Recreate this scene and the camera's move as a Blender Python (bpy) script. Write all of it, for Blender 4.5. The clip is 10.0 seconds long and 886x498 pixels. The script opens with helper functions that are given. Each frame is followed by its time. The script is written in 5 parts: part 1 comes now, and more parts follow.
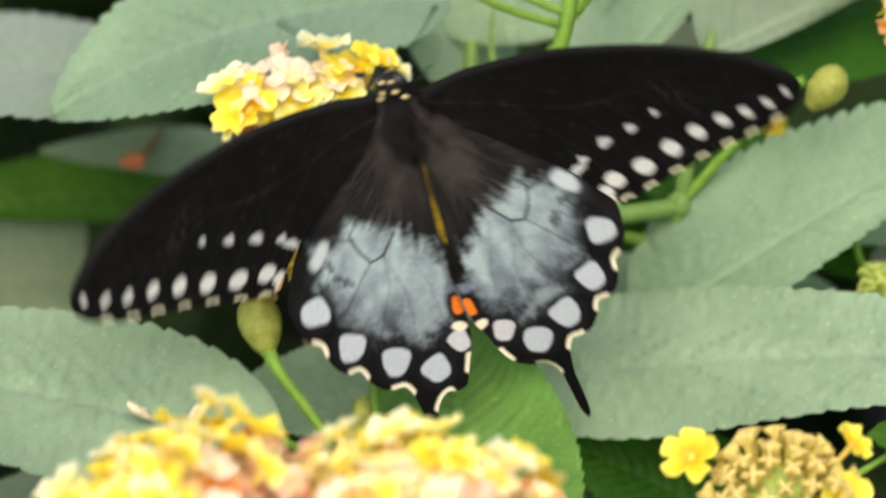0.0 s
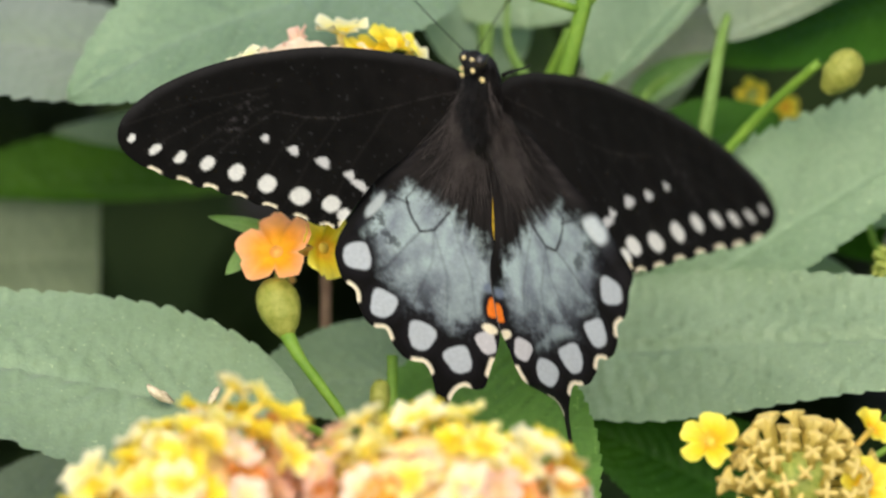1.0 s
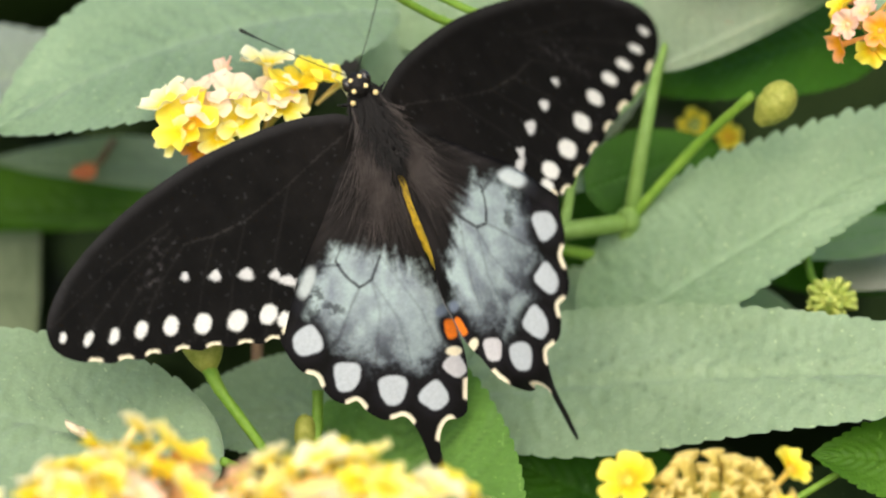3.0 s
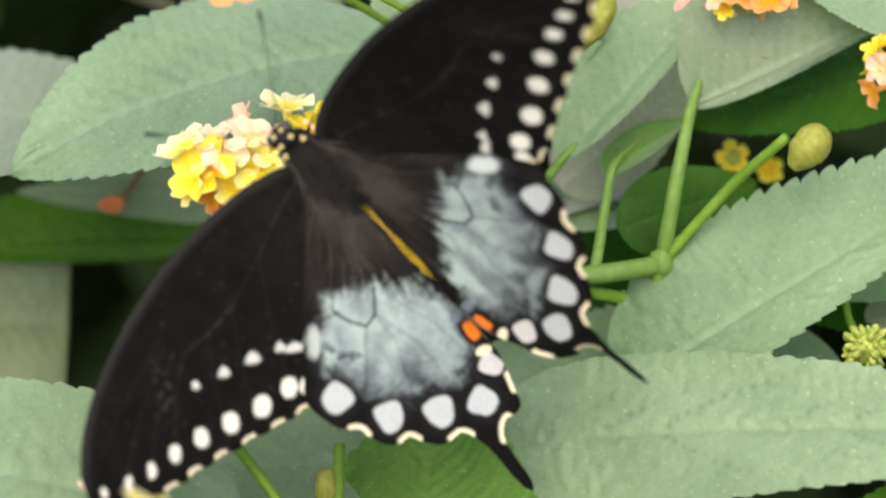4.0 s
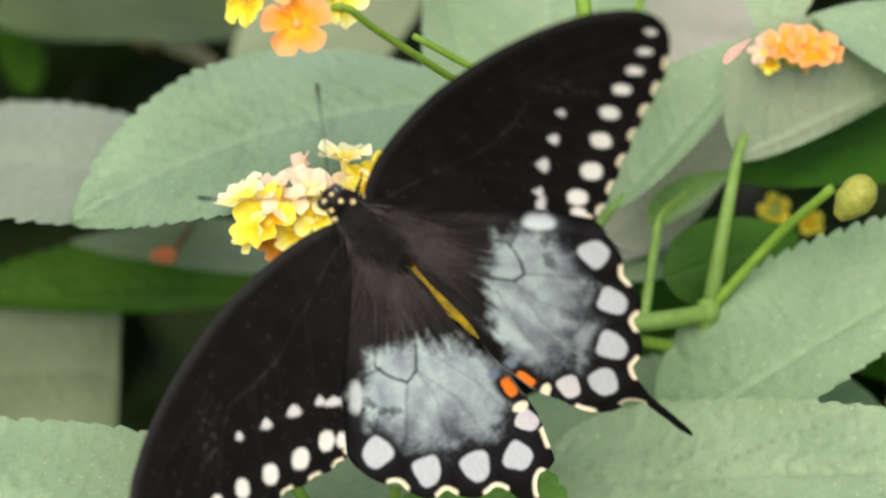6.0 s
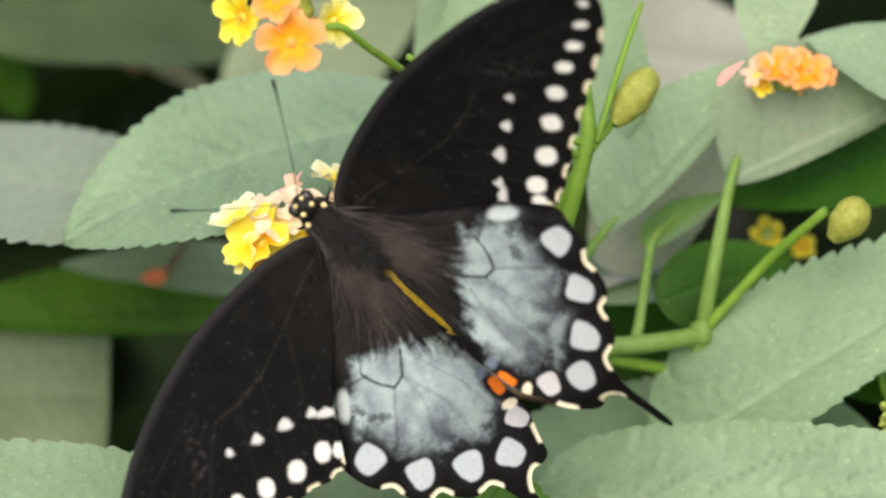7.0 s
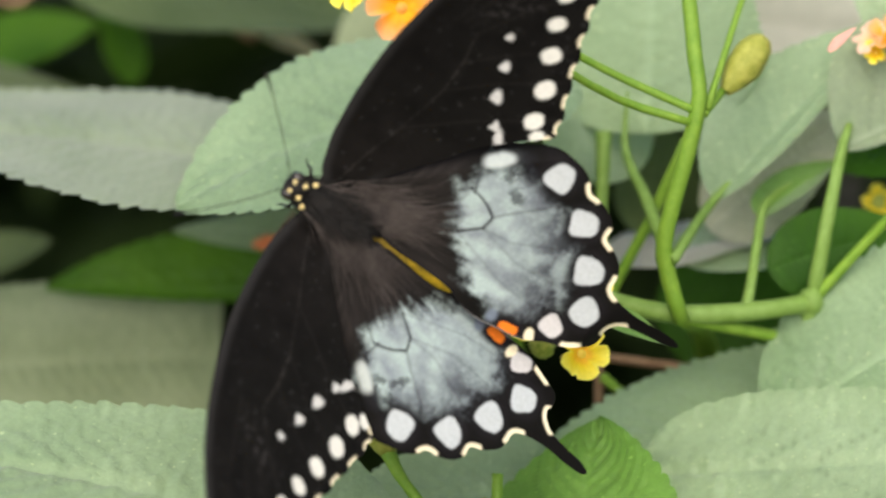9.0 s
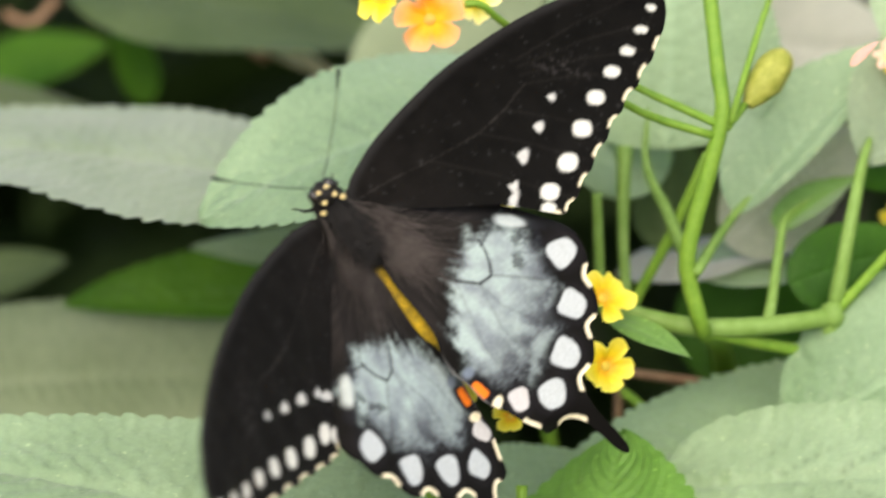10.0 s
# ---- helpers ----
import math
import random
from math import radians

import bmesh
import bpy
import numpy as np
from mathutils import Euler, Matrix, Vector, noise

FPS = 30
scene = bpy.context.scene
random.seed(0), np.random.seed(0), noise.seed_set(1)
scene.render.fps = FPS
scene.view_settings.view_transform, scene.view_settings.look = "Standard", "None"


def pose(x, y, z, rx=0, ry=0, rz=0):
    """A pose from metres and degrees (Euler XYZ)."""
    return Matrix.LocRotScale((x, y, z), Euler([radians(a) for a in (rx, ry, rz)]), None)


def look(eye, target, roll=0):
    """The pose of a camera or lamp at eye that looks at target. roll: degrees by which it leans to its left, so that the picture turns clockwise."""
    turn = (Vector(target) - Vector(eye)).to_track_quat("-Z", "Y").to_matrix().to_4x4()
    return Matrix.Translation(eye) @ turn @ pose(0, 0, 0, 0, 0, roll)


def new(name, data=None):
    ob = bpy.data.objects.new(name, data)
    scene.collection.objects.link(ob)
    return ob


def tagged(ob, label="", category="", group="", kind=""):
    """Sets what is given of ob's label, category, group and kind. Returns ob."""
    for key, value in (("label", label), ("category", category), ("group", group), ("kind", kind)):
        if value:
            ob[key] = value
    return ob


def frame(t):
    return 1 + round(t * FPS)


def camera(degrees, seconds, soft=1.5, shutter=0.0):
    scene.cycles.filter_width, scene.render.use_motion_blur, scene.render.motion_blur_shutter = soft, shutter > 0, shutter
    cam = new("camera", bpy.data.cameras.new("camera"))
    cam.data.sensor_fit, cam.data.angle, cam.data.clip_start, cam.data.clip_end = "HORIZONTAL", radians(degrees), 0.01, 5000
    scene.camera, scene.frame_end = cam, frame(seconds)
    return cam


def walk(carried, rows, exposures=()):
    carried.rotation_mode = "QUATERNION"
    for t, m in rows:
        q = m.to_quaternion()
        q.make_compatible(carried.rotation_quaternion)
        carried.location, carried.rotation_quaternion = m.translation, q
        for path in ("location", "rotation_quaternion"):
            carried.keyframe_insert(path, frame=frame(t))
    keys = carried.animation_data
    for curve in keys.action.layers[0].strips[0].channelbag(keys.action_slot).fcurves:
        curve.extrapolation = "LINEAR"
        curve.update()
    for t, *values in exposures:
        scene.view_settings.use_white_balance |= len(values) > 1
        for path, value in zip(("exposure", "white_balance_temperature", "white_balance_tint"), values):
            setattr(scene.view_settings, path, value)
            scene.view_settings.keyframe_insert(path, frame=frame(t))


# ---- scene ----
from mathutils import geometry

# The plan is drawn in millimetres in a frame tilted to the line of sight:
# u to the side, v upwards across the line of sight, d along it; its zero is the flower head under the butterfly.
TILT, HEIGHT = radians(27), 0.55
CT, ST = math.cos(TILT), math.sin(TILT)


def V(u, v, d):
    return Vector((u * 0.001, (d * CT + v * ST) * 0.001, HEIGHT + (v * CT - d * ST) * 0.001))


def W(u, v, d):
    """A direction of the tilted frame in the world."""
    return Vector((u, d * CT + v * ST, v * CT - d * ST))


# ---- camera ----
LENS = 10.0
STAND = 770.0
cam = camera(LENS, 10.0, soft=2.1, shutter=0.4)
cam.data.dof.use_dof = True
cam.data.dof.focus_distance = 0.772
cam.data.dof.aperture_fstop = 11.0
CAMERA_ROWS = (  # seconds, shift u, v, d in mm, pan, lift, roll in degrees
    (0.0, -18.4, -27.1, -4.9, 1.861, 1.186, 0.26),
    (0.1, -23.2, -27.0, -7.7, 2.079, 0.977, 0.33),
    (0.2, -31.5, -27.2, -9.2, 2.636, 0.957, 0.33),
    (0.3, -36.2, -24.6, -10.5, 2.833, 0.821, 0.15),
    (0.5, -30.6, -18.7, -9.9, 2.325, 0.498, -0.02),
    (1.0, -28.5, -21.3, -7.5, 2.385, 0.575, 0.21),
    (1.5, -21.2, -32.1, -9.5, 2.215, 1.836, -0.04),
    (2.0, -12.4, -30.2, -5.0, 2.010, 1.718, 0.05),
    (2.2, -10.1, -25.2, -5.3, 1.863, 1.360, 0.11),
    (3.3, 12.0, -6.4, 3.5, 0.343, -0.057, 0.16),
    (3.5, 18.3, 3.1, 6.8, -0.095, -0.621, 0.25),
    (4.0, 26.7, 20.6, 18.2, -1.076, -1.584, 0.20),
    (4.5, 21.4, 24.0, 18.2, -1.116, -1.518, 0.01),
    (5.0, 20.6, 24.8, 15.3, -1.150, -1.532, 0.04),
    (5.2, 11.0, 24.9, 9.9, -0.464, -1.644, 0.20),
    (6.3, 6.3, 7.8, 1.6, -0.223, 0.008, -0.04),
    (6.5, 3.5, 4.8, 1.5, 0.004, 0.166, 0.01),
    (7.0, 4.3, 8.8, 3.2, 0.049, 0.083, -0.11),
    (7.5, 6.7, 14.2, 5.5, -0.270, -0.655, -0.08),
    (8.0, 9.5, 19.1, 9.2, -1.043, -1.047, 0.09),
    (8.5, 6.4, 17.1, 6.0, -1.152, -0.872, -0.05),
    (9.0, 6.8, 6.4, 2.8, -1.383, -0.131, -0.27),
    (9.3, 5.4, 4.6, 3.1, -2.302, 0.029, -0.15),
    (9.5, -0.7, 3.1, -0.0, -1.915, 0.295, -0.34),
    (9.6, -7.8, 2.0, 1.6, -1.289, 0.341, -0.30),
    (9.7, -10.0, 3.5, 3.4, -0.927, 0.172, -0.31),
    (9.8, -10.7, 8.6, 1.0, -0.735, -0.267, -0.20),
    (10.0, -7.0, -1.9, 0.5, -0.649, 0.618, -0.28),
)


def camera_pose(u, v, d, pan, lift, roll):
    p, l, r = radians(pan), radians(lift), radians(roll)
    right = Vector((math.cos(p), 0, -math.sin(p)))
    ahead = Vector((math.sin(p), 0, math.cos(p)))
    up = Vector((0, 1, 0)) * math.cos(l) - ahead * math.sin(l)
    ahead = Vector((0, 1, 0)) * math.sin(l) + ahead * math.cos(l)
    a, b = right * math.cos(r) - up * math.sin(r), right * math.sin(r) + up * math.cos(r)
    m = Matrix((W(*a), W(*b), -W(*ahead))).transposed().to_4x4()
    m.translation = V(u, v, d - STAND)
    return m


walk(cam, [(row[0], camera_pose(*row[1:])) for row in CAMERA_ROWS], [(0.0, 0.56, 6650, 8), (0.2, 0.44, 6650, 8), (0.5, 0.42, 6650, 8), (1.0, 0.38, 6600, 8), (1.5, 0.56, 6550, 8), (2.0, 0.44, 6700, 8), (3.5, 0.68, 6800, 7), (4.5, 0.6, 6850, 8), (5.0, 0.69, 6800, 8), (6.5, 0.5, 6800, 8), (7.5, 0.66, 6850, 9), (8.0, 0.64, 6950, 9), (9.0, 0.64, 6950, 8), (9.5, 0.76, 6950, 8), (10.0, 0.82, 6950, 8)])

# ---- light ----
SUN_HEIGHT, SUN_TURN = radians(54), radians(190)
world = bpy.data.worlds.new("sky")
scene.world = world
world.use_nodes = True
wt = world.node_tree
wt.nodes.clear()
sky = wt.nodes.new("ShaderNodeTexSky")
sky.sky_type, sky.sun_disc = "NISHITA", False
sky.sun_elevation, sky.sun_rotation = SUN_HEIGHT, SUN_TURN
sky.air_density, sky.dust_density, sky.ozone_density = 1.0, 4.0, 0.6
bg = wt.nodes.new("ShaderNodeBackground")
bg.inputs[1].default_value = 0.15
wo = wt.nodes.new("ShaderNodeOutputWorld")
wt.links.new(sky.outputs[0], bg.inputs[0])
wt.links.new(bg.outputs[0], wo.inputs[0])
sun = new("sun", bpy.data.lights.new("sun", "SUN"))
sun.data.energy, sun.data.angle, sun.data.color = 1.5, radians(85), (1.0, 0.96, 0.9)
to_sun = Vector((math.sin(SUN_TURN) * math.cos(SUN_HEIGHT), math.cos(SUN_TURN) * math.cos(SUN_HEIGHT), math.sin(SUN_HEIGHT)))
sun.matrix_world = look(to_sun * 5, (0, 0, 0))


# ---- materials ----
def material(name):
    m = bpy.data.materials.new(name)
    m.use_nodes = True
    return m, m.node_tree.nodes, m.node_tree.links, m.node_tree.nodes["Principled BSDF"]


def ramp(nodes, stops):
    r = nodes.new("ShaderNodeValToRGB")
    e = r.color_ramp.elements
    while len(e) < len(stops):
        e.new(0.5)
    for el, (p, c) in zip(e, stops):
        el.position, el.color = p, (*c, 1)
    return r


def noise_tex(nodes, links, scale, detail=4, rough=0.55, coords=None):
    n = nodes.new("ShaderNodeTexNoise")
    n.inputs["Scale"].default_value, n.inputs["Detail"].default_value, n.inputs["Roughness"].default_value = scale, detail, rough
    if coords:
        links.new(coords, n.inputs["Vector"])
    return n


def mix(nodes, links, kind, fac, a, b):
    m = nodes.new("ShaderNodeMix")
    m.data_type, m.blend_type = "RGBA", kind
    for sock, val in ((m.inputs["Factor"], fac), (m.inputs["A"], a), (m.inputs["B"], b)):
        if hasattr(val, "is_linked"):
            links.new(val, sock)
        else:
            sock.default_value = val if isinstance(val, float) else (*val, 1)
    return m.outputs["Result"]


def leaf_material(name, dark, pale, rough=0.5, sheen=0.3, through_light=0.25, spec=0.45):
    m, n, l, p = material(name)
    geo = n.new("ShaderNodeTexCoord").outputs["Object"]
    info = n.new("ShaderNodeObjectInfo")
    big = noise_tex(n, l, 60, 3, 0.5, geo)
    fine = noise_tex(n, l, 900, 5, 0.7, geo)
    r = ramp(n, [(0.3, dark), (0.72, pale)])
    l.new(big.outputs["Fac"], r.inputs["Fac"])
    fr = ramp(n, [(0.3, (0.78, 0.78, 0.78)), (0.7, (1.15, 1.15, 1.1))])
    l.new(fine.outputs["Fac"], fr.inputs["Fac"])
    col = mix(n, l, "MULTIPLY", 0.8, r.outputs["Color"], fr.outputs["Color"])
    vein = n.new("ShaderNodeAttribute")
    vein.attribute_name = "vein"
    col = mix(n, l, "MIX", vein.outputs["Fac"], col, tuple(min(1, c * 1.25 + 0.02) for c in pale))
    # shade in the grooves along the side veins, mixed into the colour
    crease_shade = n.new("ShaderNodeAttribute")
    crease_shade.attribute_name = "crease_shade"
    col = mix(n, l, "MIX", crease_shade.outputs["Fac"], col, tuple(c * 0.42 for c in dark))
    vr = ramp(n, [(0.0, (0.93, 0.96, 0.92)), (1.0, (1.08, 1.04, 1.08))])
    l.new(info.outputs["Random"], vr.inputs["Fac"])
    col = mix(n, l, "MULTIPLY", 1.0, col, vr.outputs["Color"])
    # small pale specks of dust and pollen
    sp = noise_tex(n, l, 1150, 2, 0.5, geo)
    sr = ramp(n, [(0.665, (0, 0, 0)), (0.74, (0.85, 0.85, 0.85))])
    l.new(sp.outputs["Fac"], sr.inputs["Fac"])
    col = mix(n, l, "MIX", sr.outputs["Color"], col, (pale[0] * 1.5 + 0.04, pale[1] * 1.4 + 0.04, pale[2] * 1.2 + 0.03))
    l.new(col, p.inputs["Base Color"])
    p.inputs["Roughness"].default_value = rough
    p.inputs["Specular IOR Level"].default_value = spec
    p.inputs["Sheen Weight"].default_value = sheen
    p.inputs["Sheen Roughness"].default_value = 0.5
    bump = n.new("ShaderNodeBump")
    bump.inputs["Strength"].default_value, bump.inputs["Distance"].default_value = 0.35, 0.0003
    cells = n.new("ShaderNodeTexVoronoi")
    cells.feature = "DISTANCE_TO_EDGE"
    cells.inputs["Scale"].default_value = 620
    l.new(geo, cells.inputs["Vector"])
    cr = ramp(n, [(0.0, (0, 0, 0)), (0.25, (1, 1, 1))])
    l.new(cells.outputs["Distance"], cr.inputs["Fac"])
    hb = mix(n, l, "MIX", 0.45, fine.outputs["Fac"], cr.outputs["Color"])
    l.new(hb, bump.inputs["Height"])
    l.new(bump.outputs[0], p.inputs["Normal"])
    t = n.new("ShaderNodeBsdfTranslucent")
    t.inputs["Color"].default_value = (pale[0] * 1.0, pale[1] * 1.25, pale[2] * 0.5, 1)
    ms = n.new("ShaderNodeMixShader")
    ms.inputs[0].default_value = through_light
    l.new(p.outputs[0], ms.inputs[1])
    l.new(t.outputs[0], ms.inputs[2])
    l.new(ms.outputs[0], n["Material Output"].inputs[0])
    return m


def plain(name, a, b, scale, rough=0.6, bump_d=0.0002, spec=0.4):
    m, n, l, p = material(name)
    geo = n.new("ShaderNodeTexCoord").outputs["Object"]
    t = noise_tex(n, l, scale, 5, 0.65, geo)
    r = ramp(n, [(0.3, a), (0.7, b)])
    l.new(t.outputs["Fac"], r.inputs["Fac"])
    l.new(r.outputs["Color"], p.inputs["Base Color"])
    p.inputs["Roughness"].default_value = rough
    p.inputs["Specular IOR Level"].default_value = spec
    bu = n.new("ShaderNodeBump")
    bu.inputs["Strength"].default_value, bu.inputs["Distance"].default_value = 0.5, bump_d
    l.new(t.outputs["Fac"], bu.inputs["Height"])
    l.new(bu.outputs[0], p.inputs["Normal"])
    return m


def tinted(name, rough, grain_scale, grain, trans=0.0, spec=0.3, sheen=0.0):
    """Colour from the mesh's own pattern ("tint"), with a fine grain over it."""
    m, n, l, p = material(name)
    at = n.new("ShaderNodeAttribute")
    at.attribute_name = "tint"
    geo = n.new("ShaderNodeTexCoord").outputs["Object"]
    t = noise_tex(n, l, grain_scale, 4, 0.7, geo)
    r = ramp(n, [(0.25, (1 - grain,) * 3), (0.75, (1 + grain,) * 3)])
    l.new(t.outputs["Fac"], r.inputs["Fac"])
    col = mix(n, l, "MULTIPLY", 1.0, at.outputs["Color"], r.outputs["Color"])
    l.new(col, p.inputs["Base Color"])
    p.inputs["Roughness"].default_value, p.inputs["Specular IOR Level"].default_value = rough, spec
    p.inputs["Sheen Weight"].default_value = sheen
    bu = n.new("ShaderNodeBump")
    bu.inputs["Strength"].default_value, bu.inputs["Distance"].default_value = 0.4, 0.0001
    l.new(t.outputs["Fac"], bu.inputs["Height"])
    l.new(bu.outputs[0], p.inputs["Normal"])
    if trans:
        tr = n.new("ShaderNodeBsdfTranslucent")
        l.new(col, tr.inputs["Color"])
        ms = n.new("ShaderNodeMixShader")
        ms.inputs[0].default_value = trans
        l.new(p.outputs[0], ms.inputs[1])
        l.new(tr.outputs[0], ms.inputs[2])
        l.new(ms.outputs[0], n["Material Output"].inputs[0])
    return m


LEAF = leaf_material("leaf_pale", (0.212, 0.315, 0.176), (0.302, 0.425, 0.254))
LEAF_COOL = leaf_material("leaf_cool", (0.198, 0.305, 0.168), (0.282, 0.405, 0.242))
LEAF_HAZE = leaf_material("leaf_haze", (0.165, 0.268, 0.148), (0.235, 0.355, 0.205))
LEAF_GREY = leaf_material("leaf_grey", (0.17, 0.22, 0.118), (0.245, 0.305, 0.178))
LEAF_GREEN = leaf_material("leaf_green", (0.10, 0.22, 0.035), (0.18, 0.34, 0.07))
LEAF_ASH = leaf_material("leaf_ash", (0.215, 0.285, 0.182), (0.30, 0.375, 0.26))
LEAF_UNDER = leaf_material("leaf_underside", (0.36, 0.37, 0.31), (0.46, 0.47, 0.41))
LEAF_FRESH = leaf_material("leaf_fresh", (0.10, 0.23, 0.032), (0.175, 0.35, 0.065), sheen=0.1, spec=0.35)
# dull green, darkened in colour for the dimness far back
LEAF_DIMMED = leaf_material("leaf_dimmed", (0.056, 0.088, 0.030), (0.095, 0.135, 0.052), sheen=0.1, spec=0.25)
# dark green; on the leaves in the gaps the tone also stands for shade
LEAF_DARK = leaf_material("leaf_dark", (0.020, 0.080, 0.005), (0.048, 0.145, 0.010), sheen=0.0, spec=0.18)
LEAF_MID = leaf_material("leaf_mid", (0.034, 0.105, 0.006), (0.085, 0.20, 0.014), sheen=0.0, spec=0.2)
# a near-black copy of the leaf: deep shade is put into this colour
LEAF_PAINTED_SHADE = leaf_material("leaf_painted_shade", (0.010, 0.020, 0.006), (0.026, 0.044, 0.013), sheen=0.0, rough=0.8, spec=0.1)
STEM = plain("stem_green", (0.11, 0.235, 0.015), (0.19, 0.325, 0.034), 400)
STEM_PALE = plain("stem_pale", (0.12, 0.22, 0.032), (0.185, 0.305, 0.07), 400)
TWIG = plain("twig_brown", (0.16, 0.09, 0.05), (0.30, 0.19, 0.11), 300)
BUD = plain("bud_olive", (0.20, 0.235, 0.025), (0.37, 0.37, 0.075), 700, 0.6, 0.0004)
BUD_GREEN = plain("bud_green", (0.16, 0.26, 0.025), (0.50, 0.52, 0.13), 900)
SOIL = plain("soil", (0.012, 0.009, 0.006), (0.04, 0.03, 0.02), 60, 0.95, 0.01)
TUBES = plain("petal_tubes", (0.92, 0.62, 0.20), (0.96, 0.84, 0.52), 260, 0.6, 0.001)
HUSK = plain("husk", (0.42, 0.33, 0.18), (0.78, 0.70, 0.48), 900)
PINK = plain("pink_bract", (0.62, 0.28, 0.22), (0.85, 0.45, 0.36), 300)
RUST = plain("rust_leaf", (0.34, 0.08, 0.02), (0.62, 0.18, 0.05), 300)
PETAL = tinted("petal", 0.5, 700, 0.07, trans=0.28, spec=0.35)
WING = tinted("wing", 0.7, 1500, 0.12, spec=0.05, sheen=0.02)
FUR = plain("black_fur", (0.004, 0.0035, 0.0035), (0.014, 0.012, 0.011), 3000, 0.55, 0.0003, 0.2)
HAIR = plain("brown_hair", (0.032, 0.027, 0.025), (0.105, 0.09, 0.083), 220, 0.85, 0.0002, 0.08)
ABDOMEN = plain("abdomen", (0.15, 0.11, 0.010), (0.86, 0.56, 0.03), 420, 0.6)
EYE = plain("eye", (0.01, 0.008, 0.006), (0.03, 0.025, 0.02), 300, 0.15, 0.0, 0.6)
CREAM = plain("cream_dot", (0.66, 0.5, 0.2), (0.85, 0.70, 0.34), 500)


# ---- mesh helpers ----
def obj(name, verts, faces, mat, parent=None, label="", smooth=True):
    me = bpy.data.meshes.new(name)
    me.from_pydata([tuple(v) for v in verts], [], faces)
    me.materials.append(mat)
    if smooth:
        me.shade_smooth()
    ob = new(name, me)
    if parent:
        ob.parent = parent
    if label:
        ob["label"] = label
    return ob


def paint(me, colours):
    at = me.attributes.new("tint", "FLOAT_COLOR", "POINT")
    c = np.ones((len(me.vertices), 4), dtype=np.float32)
    c[:, :3] = colours
    at.data.foreach_set("color", c.ravel())


def smooth_line(pts, n):
    """A smooth curve through the points."""
    p = [pts[0] * 2 - pts[1], *pts, pts[-1] * 2 - pts[-2]]
    out = []
    k = len(pts) - 1
    for i in range(n + 1):
        s = i / n * k
        j = min(int(s), k - 1)
        f = s - j
        a, b, c, d = p[j], p[j + 1], p[j + 2], p[j + 3]
        out.append(0.5 * (2 * b + (c - a) * f + (2 * a - 5 * b + 4 * c - d) * f * f + (3 * b - a - 3 * c + d) * f ** 3))
    return out


def tube_data(pts, radii, n=14, sides=9, knobbly=0.0):
    line = smooth_line(pts, n)
    verts, faces = [], []
    side = None
    for i, p in enumerate(line):
        d = (line[min(i + 1, n)] - line[max(i - 1, 0)]).normalized()
        if side is None:
            side = d.orthogonal().normalized()
        side = (side - d * side.dot(d)).normalized()
        other = d.cross(side)
        s = i / n * (len(radii) - 1)
        j = min(int(s), len(radii) - 2)
        r = radii[j] + (radii[j + 1] - radii[j]) * (s - j)
        for k in range(sides):
            a = 2 * math.pi * k / sides
            rr = r * (1 + knobbly * noise.noise(p * 900 + side * k))
            verts.append(p + (side * math.cos(a) + other * math.sin(a)) * rr)
    for i in range(n):
        for k in range(sides):
            a, b = i * sides + k, i * sides + (k + 1) % sides
            faces.append((a, b, b + sides, a + sides))
    faces.append(tuple(range(sides))[::-1])
    faces.append(tuple(range(n * sides, (n + 1) * sides)))
    return verts, faces


def tube(name, pts, radii, mat, parent, label="", n=14, sides=9, knobbly=0.12):
    """A stem through points of the plan (mm), radii in mm."""
    v, f = tube_data([V(*p) for p in pts], [r * 0.001 for r in radii], n, sides, knobbly)
    return obj(name, v, f, mat, parent, label)


def ball_data(rx, ry, rz, centre=(0, 0, 0), nu=18, nv=11, rough=0.0, freq=500.0):
    verts, faces = [], []
    for j in range(nv + 1):
        b = math.pi * j / nv
        for i in range(nu):
            a = 2 * math.pi * i / nu
            p = Vector((math.sin(b) * math.cos(a), math.sin(b) * math.sin(a), math.cos(b)))
            k = 1 + rough * noise.noise(p * freq * 0.01 + Vector(centre) * 500)
            verts.append(Vector((p.x * rx * k, p.y * ry * k, p.z * rz * k)) + Vector(centre))
    for j in range(nv):
        for i in range(nu):
            a, b = j * nu + i, j * nu + (i + 1) % nu
            faces.append((a, a + nu, b + nu, b))
    return verts, faces


def join(*datas):
    verts, faces = [], []
    for v, f in datas:
        k = len(verts)
        verts += list(v)
        faces += [tuple(i + k for i in q) for q in f]
    return verts, faces


